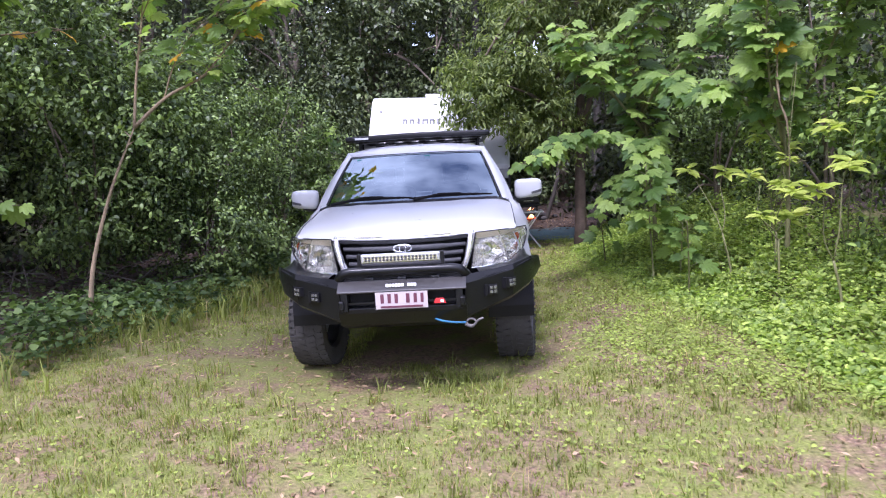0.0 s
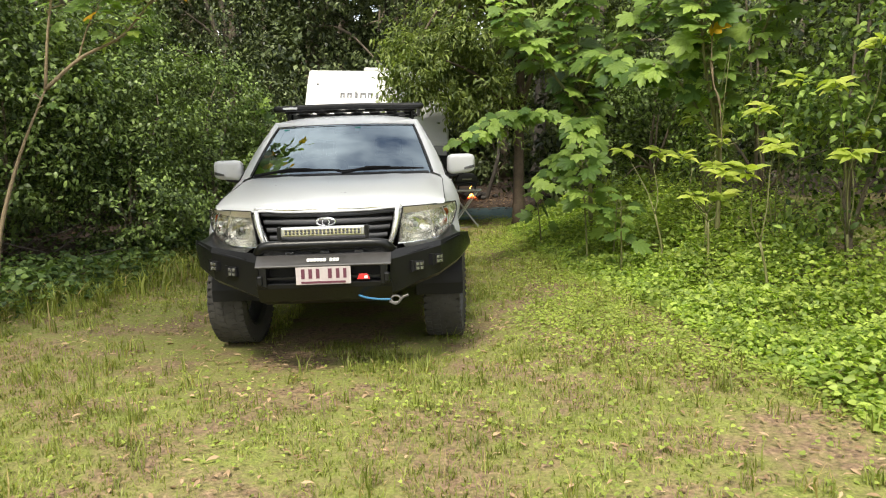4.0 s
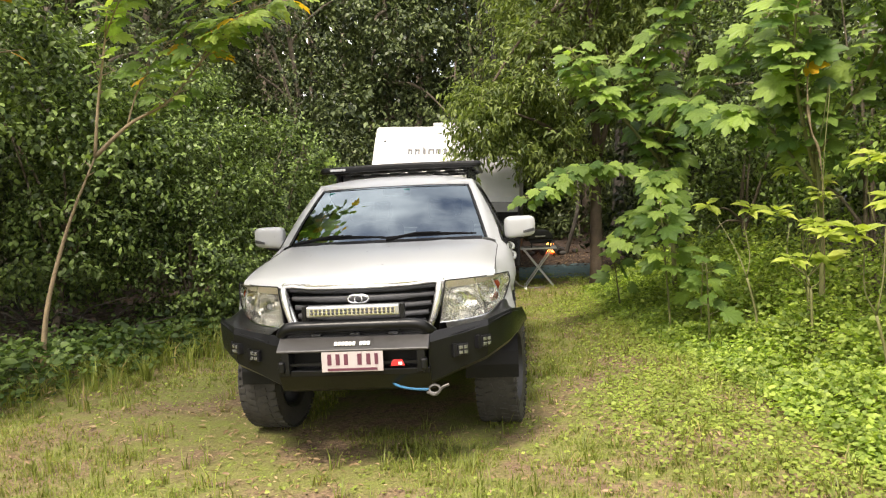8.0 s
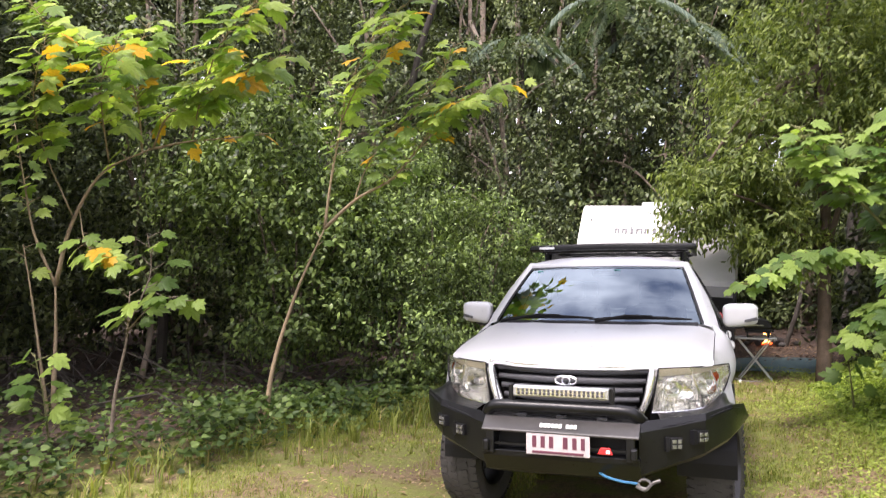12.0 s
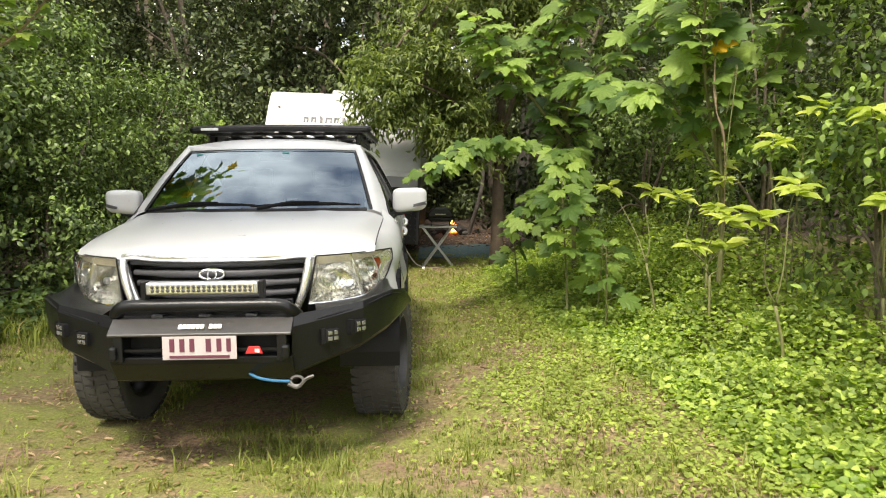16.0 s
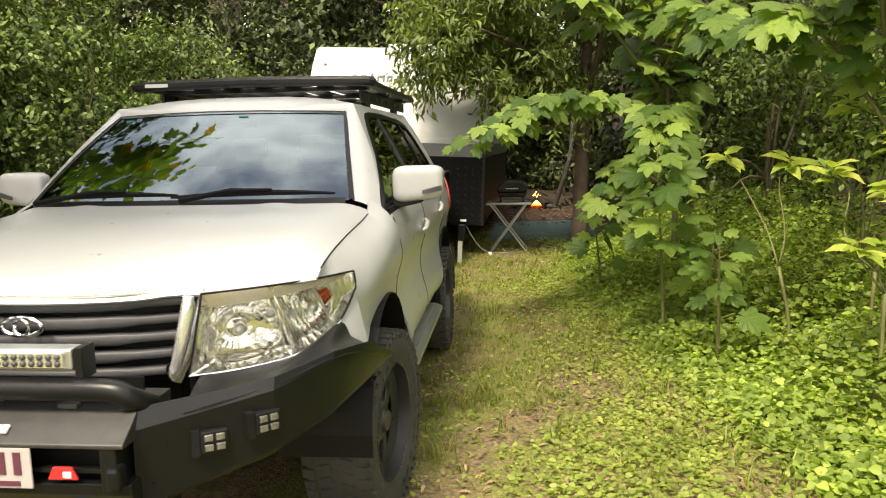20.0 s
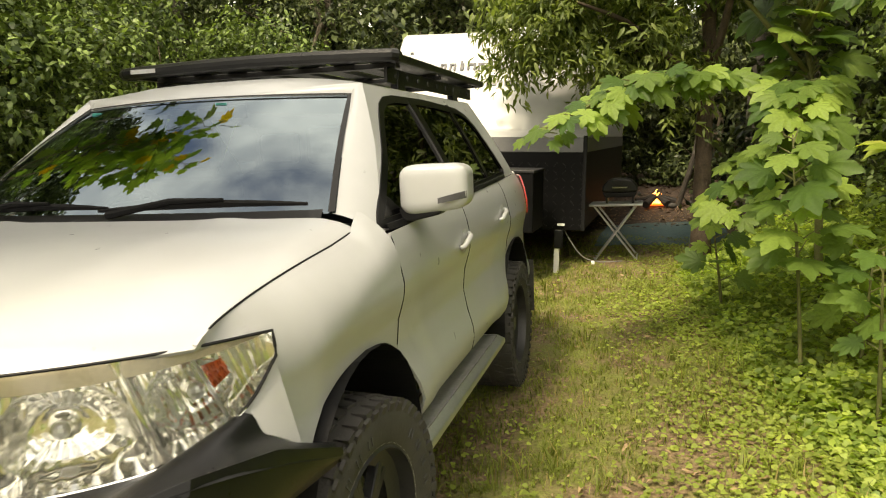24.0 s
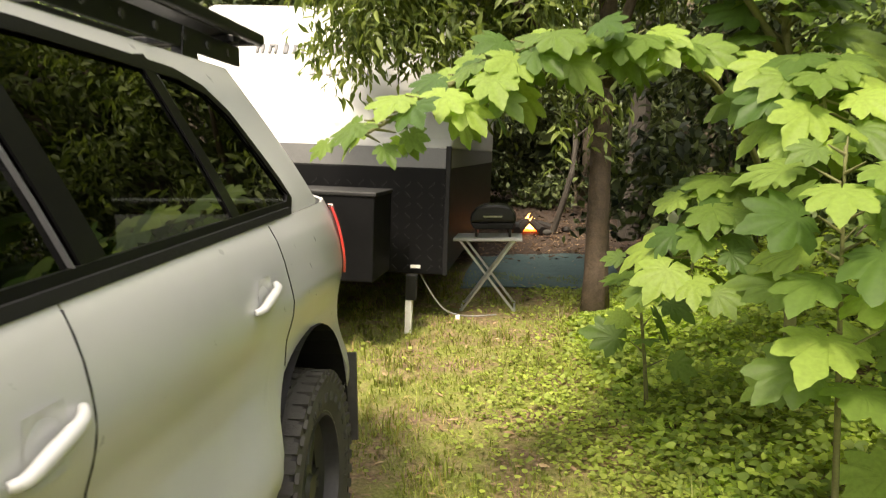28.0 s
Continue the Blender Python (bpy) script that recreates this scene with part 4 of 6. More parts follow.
# ---- roof rack ----
rk = cpart("roof_rack", boxed(-.71, -.675, 7.80, 9.72, 1.885, 1.925, .008), BLACKSTEEL, label="flat black platform roof rack")
part("side_rail", boxed(.675, .71, 7.80, 9.72, 1.885, 1.925, .008), BLACKSTEEL, rk)
fr = curve_pts([(-.695, 7.82, 1.905), (-.66, 7.76, 1.908), (0, 7.73, 1.918), (.66, 7.76, 1.908), (.695, 7.82, 1.905)], 24)
part("front_rail", tube(fr, .030, 10), BLACKSTEEL, rk)
part("rear_rail", boxed(-.70, .70, 9.69, 9.74, 1.885, 1.925, .01), BLACKSTEEL, rk)
for k in range(7):
    x = -.585 + .195 * k
    part("rack_slat", boxed(x - .056, x + .056, 7.80, 9.70, 1.900, 1.92, .004), BLACKSTEEL, rk)
for y in (7.98, 8.75, 9.55):
    part("cross_beam", boxed(-.66, .66, y - .03, y + .03, 1.872, 1.898, .004), BLACKSTEEL, rk)
for s in (-1, 1):
    part("rack_beam", boxed(s * .622 - .008, s * .622 + .008, 7.9, 9.66, 1.800, 1.872, .003), BLACKSTEEL, rk)
    for k in range(9):
        part("beam_bolt", tube([(s * .628, 8.02 + .19 * k, 1.836), (s * .636, 8.02 + .19 * k, 1.836)], .013, 10), GREY, rk)
    for y in (8.10, 9.20):
        part("rack_foot", prism([(y - .07, 1.745), (y + .07, 1.745), (y + .04, 1.87), (y - .04, 1.87)], 0, s * .615 - .02, s * .615 + .02, .004), BLACKSTEEL, rk)
pl = part("rack_label", boxed(-.64, -.50, 7.728, 7.734, 1.900, 1.920), ALU, rk)
pl.matrix_basis = pose(0, -.012, 0)
rk.matrix_basis = pose(0, .045, -.025)

# ---- the caravan ----
van = thing("caravan", "white caravan with grey band and black checker plate front", "caravan", -.30, 12.95, -.03, 0, 2.6, -1.0)
VW = 1.27


def vpart(name, data, material, parent=None, label=""):
    return part(name, data, material, parent or van, label)


# upright black front, then the white nose that leans back
vpart("van_body", prism([(.02, 1.58), (.30, 1.66), (1.00, 2.70), (1.14, 2.86), (1.26, 2.91), (6.2, 2.91), (6.2, 1.58)], 0, -VW, VW, .02), VANWHITE)
vpart("grey_band", prism([(-.004, 1.42), (.012, 1.58), (6.19, 1.58), (6.19, 1.42)], 0, -VW - .003, VW + .003), VANGREY)
low = vpart("lower_panel", prism([(0, .55), (0, 1.42), (6.2, 1.42), (6.2, .55)], 0, -VW, VW, .012), VANBLACK, label="black checker plate")
bm = bmesh.new()
for i in range(26):
    for k in range(9):
        m = Matrix.Translation((-1.22 + .098 * i, -.003, .60 + .085 * k)) @ Matrix.Rotation(.78 if (i + k) % 2 else -.78, 4, "Y")
        box(bm, -.03, .03, -.003, .003, -.006, .006, m)
tagged(part("checker_ribs", bm, mat("checker_black", (.010, .010, .011), .4, spec=.2), low), kind="stuff")
vpart("corner_trim", boxed(VW - .03, VW + .012, -.015, .04, .55, 1.60, .006), BLACKPLASTIC)
vpart("corner_trim", boxed(-VW - .012, -VW + .03, -.015, .04, .55, 1.60, .006), BLACKPLASTIC)
ac = vpart("roof_vent", boxed(-.34, .34, 1.7, 2.5, 2.905, 3.02, .03), VANWHITE, label="white roof hatch")
vpart("toolbox", boxed(-1.0, .86, -.92, -.30, .62, 1.24, .012), VANBLACK, label="black checker plate toolbox on the drawbar")
vpart("toolbox_lid", boxed(-1.01, .87, -.93, -.29, 1.225, 1.255, .006), mat("toolbox_grey", (.022, .022, .023), .4, spec=.3))
vpart("drawbar", boxed(-.06, .06, -2.4, .2, .46, .56, .006), BLACKSTEEL)
GALV = mat("galvanised_steel", (.72, .72, .70), .5, metal=.0, var=.15)
jk = vpart("stabiliser_leg", boxed(.985, 1.04, -.26, -.205, -.005, .50, .004), GALV, label="silver corner steady on the grass")
part("foot_plate", boxed(.95, 1.10, -.31, -.16, -.01, .006, .004), ALU, jk)
part("leg_head", boxed(.985, 1.07, -.275, -.19, .38, .58, .006), BLACKSTEEL, jk)
vpart("marker_lamp", boxed(.98, 1.06, -.022, -.004, .60, .625), WHITEM)
# plain marks in place of the maker's lettering on the nose, which leans back
LETTER = mat("lettering_grey", (.07, .07, .08), .5)
nose_tilt = Matrix.Rotation(-math.atan2(.72, 1.10), 4, "X")
for k, (w, h) in enumerate(((.075, .10), (.08, .10), (.045, .135), (.105, .10), (.08, .10), (.05, .10), (.075, .135))):
    bm = bmesh.new()
    m = Matrix.Translation((-.62 + .122 * k, .30 + .6545 * (2.40 - 1.66), 2.40)) @ nose_tilt
    for x0, x1, z0, z1 in ((-w / 2, -w / 2 + .024, 0, h), (w / 2 - .024, w / 2, 0, min(h, .10)), (-w / 2, w / 2, .076, .10)):
        box(bm, x0, x1, -.006, .002, z0, z1, m)
    vpart("nose_mark", bm, LETTER)
for k in range(8):
    bm = bmesh.new()
    m = Matrix.Translation((-.08 + .075 * k, .30 + .6545 * (2.20 - 1.66), 2.20)) @ nose_tilt
    box(bm, -.024, .024, -.006, .002, 0, .065, m)
    vpart("small_mark", bm, VANGREY)
vpart("nose_rivet", boxed(-1.10, -1.06, .30 + .6545 * .97, .30 + .6545 * .97 + .02, 2.62, 2.65, .005), VANGREY)

# ---- camp beside the caravan ----
tb = thing("folding_table", "grey folding camp table with crossed aluminium legs on grass", "table", 1.31, 13.66, gz(1.31, 13.66))
part("table_top", boxed(-.31, .31, -.24, .24, .640, .665, .006), mat("table_grey", (.42, .44, .44), .5, var=.1, bump=.1), tb)
for sy in (-.19, .19):
    for sx in (-1, 1):
        part("leg", tube([(sx * .24, sy + sx * .012, 0), (-sx * .24, sy + sx * .012, .640)], .0125, 8), ALU, tb)
for sx in (-1, 1):
    part("leg_rail", tube([(sx * .24, -.20, .02), (sx * .24, .20, .02)], .010, 8), ALU, tb)
gr = thing("portable_grill", "black portable gas grill with closed lid on the table", "grill", 1.36, 13.66, .665 + gz(1.31, 13.66))
part("grill_base", prism([(-.17, .07), (-.20, .13), (.20, .13), (.17, .07)], 1, -.14, .14, .015), BLACKPLASTIC, gr)
lid = part("grill_lid", prism([(-.205, .135), (-.20, .20), (-.15, .265), (-.08, .29), (.08, .29), (.15, .265), (.20, .20), (.205, .135)], 1, -.15, .15, .02), BLACKSTEEL, gr)
part("lid_handle", tube([(-.08, -.15, .19), (-.08, -.19, .19), (.08, -.19, .19), (.08, -.15, .19)], .008, 6), ALU, lid)
for sx in (-.15, .15):
    part("grill_leg", boxed(sx - .012, sx + .012, -.13, .13, 0, .08, .004), BLACKSTEEL, gr)
part("grill_knob", tube([(.20, 0, .10), (.235, 0, .10)], .022, 10), GREY, gr)
gm = tagged(new("ground_mat", quick_mesh("ground_mat", *(lambda X, Y: (np.stack([X, Y, ground_z(X, Y) + .014 + .006 * np.sin(X * 9 + Y * 4)], -1).reshape(-1, 3), np.stack([np.arange(41 * 31).reshape(41, 31)[:-1, :-1], np.arange(41 * 31).reshape(41, 31)[1:, :-1], np.arange(41 * 31).reshape(41, 31)[1:, 1:], np.arange(41 * 31).reshape(41, 31)[:-1, 1:]], -1).reshape(-1, 4)))(*np.meshgrid(np.linspace(.98, 2.75, 41), np.linspace(14.55, 17.3, 31), indexing="ij")))), "blue-green woven ground mat beside the caravan", "mat")
gm.data.materials.append(MATGREEN)
solid(gm, .008, 1)
hs = thing("hose", "pale hose lying in the grass under the caravan", "hose", .85, 13.0, gz(1, 13.0))
o = part("hose_pipe", tube(curve_pts([(-.12, .0, .52), (-.02, .0, .30), (.12, .03, .10), (.30, .10, .03), (.55, .16, .03)], 24), .007, 7), mat("hose_grey", (.20, .195, .18), .5), hs)
part("hose_fitting", boxed(.21, .25, .05, .09, .0, .045, .008), WHITEM, hs)
fx, fy = 1.76, 19.75
fz = float(ground_z(np.array(fx), np.array(fy)))
fire = thing("camp_fire", "small camp fire burning among charred logs", "fire", fx, fy, fz)
CHAR = mat("charred_wood", (.02, .016, .014), .9, var=.5, bump=.6)
for k in range(6):
    a = k * 1.05
    part("log", tube([(.42 * math.cos(a), .42 * math.sin(a), .06), (.02 * math.cos(a), .02, .20)], [.075, .05], 8), CHAR, fire)
for k in range(5):
    a = k * 1.3
    part("fire_stone", (lambda b: (bmesh.ops.create_icosphere(b, subdivisions=2, radius=.08), bmesh.ops.transform(b, matrix=Matrix.Translation((.62 * math.cos(a), .62 * math.sin(a), .05)) @ Matrix.Diagonal((1, .8, .7, 1)), verts=b.verts), b)[2])(bmesh.new()), mat("stone_grey", (.05, .045, .04), .9, var=.4, bump=.5), fire)
FLAME = glow_mat("flame", (1.0, .36, .07), 6)
for k, (dx, dy, h, r) in enumerate(((0, 0, .36, .036), (.08, .03, .24, .028), (-.09, -.02, .20, .026), (.04, -.06, .28, .026), (-.04, .05, .30, .024))):
    part("flame", tube(curve_pts([(dx, dy, .05), (dx + .03, dy, .05 + h * .3), (dx - .03, dy, .05 + h * .55), (dx + .02, dy, .05 + h * .8)], 8), [r * q for q in (.5, .9, 1, .9, .75, .6, .4, .2, .04)], 7), FLAME, fire)
part("embers", boxed(-.12, .12, -.1, .1, .02, .05, .012), glow_mat("ember", (1.0, .12, .02), 2), fire)

# ---- foliage helpers ----
rng = np.random.default_rng(7)


def leaf_shape(kind):
    """Places and triangles of one leaf of length 1 along y, normal z."""
    if kind == "fine":          # lance-shaped, folded along the rib
        V = [(0, 0, 0), (-.16, .35, .05), (0, .4, -.02), (.16, .35, .05), (-.11, .7, .02), (0, .72, -.05), (.11, .7, .02), (0, 1, -.16)]
        F = [(0, 2, 1), (0, 3, 2), (1, 2, 5), (1, 5, 4), (2, 3, 6), (2, 6, 5), (4, 5, 7), (5, 6, 7)]
    elif kind == "oval":
        V = [(0, 0, 0), (-.21, .25, .06), (-.24, .60, .05), (0, 1, -.12), (.24, .60, .05), (.21, .25, .06)]
        F = [(0, 5, 1), (1, 5, 4), (1, 4, 2), (2, 4, 3)]
    elif kind == "far":
        V = [(0, 0, 0), (-.26, .5, .06), (.26, .5, .06), (0, 1, -.08)]
        F = [(0, 2, 1), (1, 2, 3)]
    elif kind == "heart":
        V = [(0, .06, 0), (-.27, -.02, .04), (-.42, .26, .08), (-.30, .62, .05), (0, .95, -.10), (.30, .62, .05), (.42, .26, .08), (.27, -.02, .04)]
        F = [(0, 7, 6), (0, 6, 5), (0, 5, 4), (0, 4, 3), (0, 3, 2), (0, 2, 1)]
    elif kind == "blade":
        V = [(-.035, 0, 0), (.035, 0, 0), (-.03, .5, .06), (.03, .5, .06), (0, 1, -.12)]
        F = [(0, 1, 3), (0, 3, 2), (2, 3, 4)]
    return np.array(V, dtype=np.float32), np.array(F, dtype=np.int32)


def lobed_shape(seed):
    """A large leaf with pointed, toothed lobes, cupped along its ribs; length 1."""
    r = random.Random(seed)
    rim = [(0, 0)]
    lobes = ((-120, .44), (-76, .66), (-37, .82), (0, 1.0), (37, .82), (76, .66), (120, .44))
    ctr = Vector((0, .26))
    pts = []
    for k, (a, ln) in enumerate(lobes):
        ln *= r.uniform(.9, 1.08)
        for da, f in ((-18, .74), (-14, .80), (-10, .83), (-6, .92), (0, 1.0), (6, .92), (10, .83), (14, .80), (18, .74)):
            aa = radians(a + da * (1 if abs(a) < 100 else .8))
            rad = ln * f * .76
            pts.append((ctr.x + rad * math.sin(aa) * .92, ctr.y + rad * math.cos(aa)))
    pts = [(-.03, .06)] + pts + [(.03, .06)]
    V, F = [], []
    def zed(x, y):
        d = math.hypot(x, y - .26)
        return .10 * abs(x) - .34 * d * d - .02 * math.cos(14 * math.atan2(x, y - .26)) * d
    V.append((ctr.x, ctr.y, zed(*ctr)))
    n = len(pts)
    for x, y in pts:
        V.append((lerp(ctr.x, x, .55), lerp(ctr.y, y, .55), zed(lerp(ctr.x, x, .55), lerp(ctr.y, y, .55)) + .018))
    for x, y in pts:
        V.append((x, y, zed(x, y)))
    for i in range(n - 1):
        F.append((0, 2 + i, 1 + i))
        a, b, c, d = 1 + i, 2 + i, 1 + n + i, 2 + n + i
        F.append((a, b, d))
        F.append((a, d, c))
    return np.array(V, dtype=np.float32), np.array(F, dtype=np.int32)


def unit(v):
    return v / np.maximum(np.linalg.norm(v, axis=-1, keepdims=True), 1e-6)


def scatter(name, P, D, N, S, kind, material, parent, label="", shape=None):
    """Leaves at places P, along D, facing N, of length S, all in one mesh."""
    V, F = shape if shape is not None else leaf_shape(kind)
    y = unit(D)
    x = unit(np.cross(y, N))
    z = np.cross(x, y)
    S = np.asarray(S, dtype=np.float32)[:, None, None]
    W = P[:, None, :] + S * (V[None, :, 0:1] * x[:, None, :] + V[None, :, 1:2] * y[:, None, :] + V[None, :, 2:3] * z[:, None, :])
    T = F[None] + (np.arange(len(P)) * len(V))[:, None, None]
    ob = part(name, quick_mesh(name, W.reshape(-1, 3), T.reshape(-1, 3)), material, parent, label)
    return ob


def twigs(blobs, n, per, leaf, spread=.28, droop=.35, shellness=.55, clump=24, tight=.38):
    """Places, ways and facings of leaves on n twigs, which grow in clumps in ellipsoids (x, y, z, rx, ry, rz)."""
    B = np.array(blobs, dtype=np.float64)
    vol = (B[:, 3] * B[:, 4] + B[:, 4] * B[:, 5] + B[:, 3] * B[:, 5])
    m = max(3, n // clump)
    k = rng.choice(len(B), m, p=vol / vol.sum())
    d = unit(rng.normal(size=(m, 3)))
    rad = rng.random(m) ** (1 / 3) * (1 - shellness) + shellness * (1 - .25 * rng.random(m) ** 1.5)
    lump = 1 + .22 * np.sin(d[:, 0] * 5 + k) * np.sin(d[:, 1] * 6 + 2 * k) * np.sin(d[:, 2] * 5)
    c = B[k, :3] + d * B[k, 3:] * (rad * lump)[:, None]
    size = B[k, 3:].mean(1) * tight * rng.uniform(.6, 1.4, m)
    own = rng.integers(0, m, n)
    out = unit(rng.normal(size=(n, 3)) + d[own] * .7 + np.array([0, 0, .25]))
    c = c[own] + out * np.array([1, 1, .7]) * (size[own] * rng.random(n) ** .5)[:, None]
    d = unit(d[own] * .5 + out)
    c = np.repeat(c, per, 0)
    td = unit(d * np.array([1, 1, .6]) + rng.normal(size=(n, 3)) * .35 + np.array([0, 0, .10]))
    td = np.repeat(td, per, 0)
    s = np.tile(np.linspace(0, 1, per), n)
    side = unit(np.cross(td, rng.normal(size=(n * per, 3))))
    P = c + td * (s * spread)[:, None] + rng.normal(size=(n * per, 3)) * leaf * .25
    D = unit(td * .45 + side * .9 + np.array([0, 0, -1]) * droop + rng.normal(size=(n * per, 3)) * .2)
    N = unit(np.array([0, 0, 1.0]) + td * .35 + rng.normal(size=(n * per, 3)) * .45)
    S = leaf * rng.uniform(.6, 1.25, n * per)
    keep = P[:, 2] > .02
    return P[keep], D[keep], N[keep], S[keep]


def limbs(base, top, blobs, r0, seed, count=6, material=None, parent=None, name="trunk", sides=8):
    """A tapered trunk with limbs that reach into the crown, as one mesh."""
    r = random.Random(seed)
    b, t = Vector(base), Vector(top)
    mid = [b.lerp(t, q) + Vector((r.uniform(-1, 1), r.uniform(-1, 1), 0)) * (t - b).length * .03 for q in (.3, .6)]
    line = curve_pts([b, *mid, t], 10)
    bm = tube(line, [r0 * (1.25 if k == 0 else 1 - .07 * k) for k in range(11)], sides)
    for k in range(count):
        q = line[r.randrange(4, 10)]
        e = blobs[k % len(blobs)]
        g = Vector((e[0] + r.uniform(-.7, .7) * e[3], e[1] + r.uniform(-.7, .7) * e[4], e[2] + r.uniform(-.4, .7) * e[5]))
        m = q.lerp(g, .5) + Vector((r.uniform(-.1, .1), r.uniform(-.1, .1), .12)) * (g - q).length
        ln = curve_pts([q, m, g], 7)
        tube(ln, [r0 * .45 * (1 - .11 * i) for i in range(8)], 6, bm=bm)
    return smooth(part(name, bm, material or BARK, parent), 0)

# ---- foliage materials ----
# forest leaf: the dark end and low translucency imitate shade inside the crowns
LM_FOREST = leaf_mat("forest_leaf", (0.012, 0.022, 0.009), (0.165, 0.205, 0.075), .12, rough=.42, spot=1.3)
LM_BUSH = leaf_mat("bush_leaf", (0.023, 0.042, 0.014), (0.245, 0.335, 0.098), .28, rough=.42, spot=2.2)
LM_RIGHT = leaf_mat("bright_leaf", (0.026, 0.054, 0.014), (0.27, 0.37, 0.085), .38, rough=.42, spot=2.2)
LM_EDGE = leaf_mat("edge_herb_leaf", (0.030, 0.060, 0.018), (0.15, 0.215, 0.060), .36, rough=.5, spot=2.2)
LM_LANCE = leaf_mat("lance_leaf", (0.059, 0.088, 0.024), (0.226, 0.275, 0.077), .4)
LM_LOBED = leaf_mat("lobed_leaf", (0.065, 0.125, 0.028), (0.30, 0.41, 0.088), .42, per_object=True)
LM_YELLOW = leaf_mat("yellow_leaf", (.55, .30, .02), (.75, .46, .04), .5, per_object=True)
LM_HERB = leaf_mat("herb_leaf", (0.142, 0.212, 0.046), (0.45, 0.54, 0.120), .48, spot=2.6)
LM_CLOVER = leaf_mat("low_leaf", (0.20, 0.255, 0.055), (0.36, 0.42, 0.095), .42, spot=2.4)
LM_GRASS = leaf_mat("grass_blade", (0.14, 0.17, 0.036), (0.325, 0.355, 0.092), .4, odd=(.36, .28, .13), odd_share=.09, spot=1.8)
LM_DRY = leaf_mat("dead_leaf", (.20, .125, .07), (.48, .34, .21), .15)
# darker copy of the dead leaf, with the forest's shade in its colour
LM_LITTER = leaf_mat("shaded_litter_leaf", (.03, .018, .011), (.12, .074, .045), .1)
LM_PALE = leaf_mat("pale_lobed_leaf", (.13, .22, .045), (.38, .48, .10), .45, per_object=True)
LM_LIME = leaf_mat("lime_leaf", (.26, .33, .05), (.46, .50, .11), .45, per_object=True)
LM_PALM = leaf_mat("palm_leaf", (.05, .08, .055), (.15, .19, .13), .3)


def crown_tree(name, label, cat, x, y, blobs, n, per, leaf, kind, material, trunk_r, top=None, spread=.3, droop=.35, bark=None, seed=0, count=6, shellness=.55):
    t = thing(name, label, cat, x, y, gz(x, y))
    inv = t.matrix_basis.inverted()
    tp = top or (blobs[0][0], blobs[0][1], blobs[0][2] + .3 * blobs[0][5])
    o = limbs((x, y, gz(x, y) - .1), tp, blobs, trunk_r, seed, count, bark or BARK, t)
    o.matrix_parent_inverse = inv
    o = scatter("crown", *twigs(blobs, n, per, leaf, spread, droop, shellness), kind, material, t)
    o.matrix_parent_inverse = inv
    return t


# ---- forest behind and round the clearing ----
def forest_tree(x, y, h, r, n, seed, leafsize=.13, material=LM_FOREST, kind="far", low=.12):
    rr = random.Random(seed)
    blobs = []
    for k in range(8):
        q = k / 7
        blobs.append((x + rr.uniform(-.6, .6) * r, y + rr.uniform(-.4, .4) * r, h * lerp(low, .95, q), r * rr.uniform(.5, .85) * (1 - .3 * q), r * rr.uniform(.5, .8) * (1 - .3 * q), h * .13))
    t = crown_tree("forest_tree", "tall dark green rainforest tree at the clearing's edge", "tree", x, y, blobs, n, 7, leafsize, kind, material, .08 + h * .007, (x + rr.uniform(-.3, .3), y, h * .9), .35, .3, seed=seed, count=8)
    tagged(t, group="forest trees round the clearing")


ring = ((-3.4, 16.2, 6.5, 1.9), (-5.8, 14.6, 8, 2.2), (-1.9, 19.5, 8, 2.2), (4.8, 20.5, 9, 2.4), (6.4, 15.5, 9, 2.4), (-8.6, 12.5, 8, 2.4),
        (-5.2, 20.0, 11, 2.8), (-9.5, 17, 11, 3), (8.5, 21, 11, 3), (-.2, 24.5, 11, 2.8), (-11.5, 9.5, 10, 2.8), (8.2, 10.0, 10, 2.6), (-7, 26, 14, 3.6), (11, 16, 12, 3.4), (3.4, 27, 14, 3.4), (-2.6, 28, 15, 3.6), (8, 28, 14, 3.6))
for k, (x, y, h, r) in enumerate(ring):
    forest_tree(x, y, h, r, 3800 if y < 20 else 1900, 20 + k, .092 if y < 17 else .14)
# a second, closer-grown row of far woods
far_t = thing("far_woods", "dark dense woods behind the clearing", "woods", 0, 34, 0, kind="stuff")
fb = []
rr = random.Random(11)
for k in range(34):
    a = radians(-100 + 200 * k / 33)
    d = rr.uniform(23, 27)
    cx, cy = d * math.sin(a), 9 + d * math.cos(a)
    for z in (1.0, 3, 6, 10, 14, 18):
        fb.append((cx + rr.uniform(-1, 1), cy + rr.uniform(-1, 1), z + rr.uniform(-1, 1), 3.2, 2.6, 2.6))
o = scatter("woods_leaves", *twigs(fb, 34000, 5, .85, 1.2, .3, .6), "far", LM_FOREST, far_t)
o.matrix_parent_inverse = far_t.matrix_basis.inverted()
bm = bmesh.new()
for k in range(46):
    a = radians(-95 + 190 * k / 45)
    d = rr.uniform(17, 25)
    cx, cy = d * math.sin(a), 9 + d * math.cos(a)
    tube([(cx, cy, -.3), (cx + rr.uniform(-.4, .4), cy, 7), (cx + rr.uniform(-.8, .8), cy, 15)], [rr.uniform(.12, .28), .12, .06], 7, bm=bm)
o = part("woods_trunks", bm, BARK, far_t)
o.matrix_parent_inverse = far_t.matrix_basis.inverted()
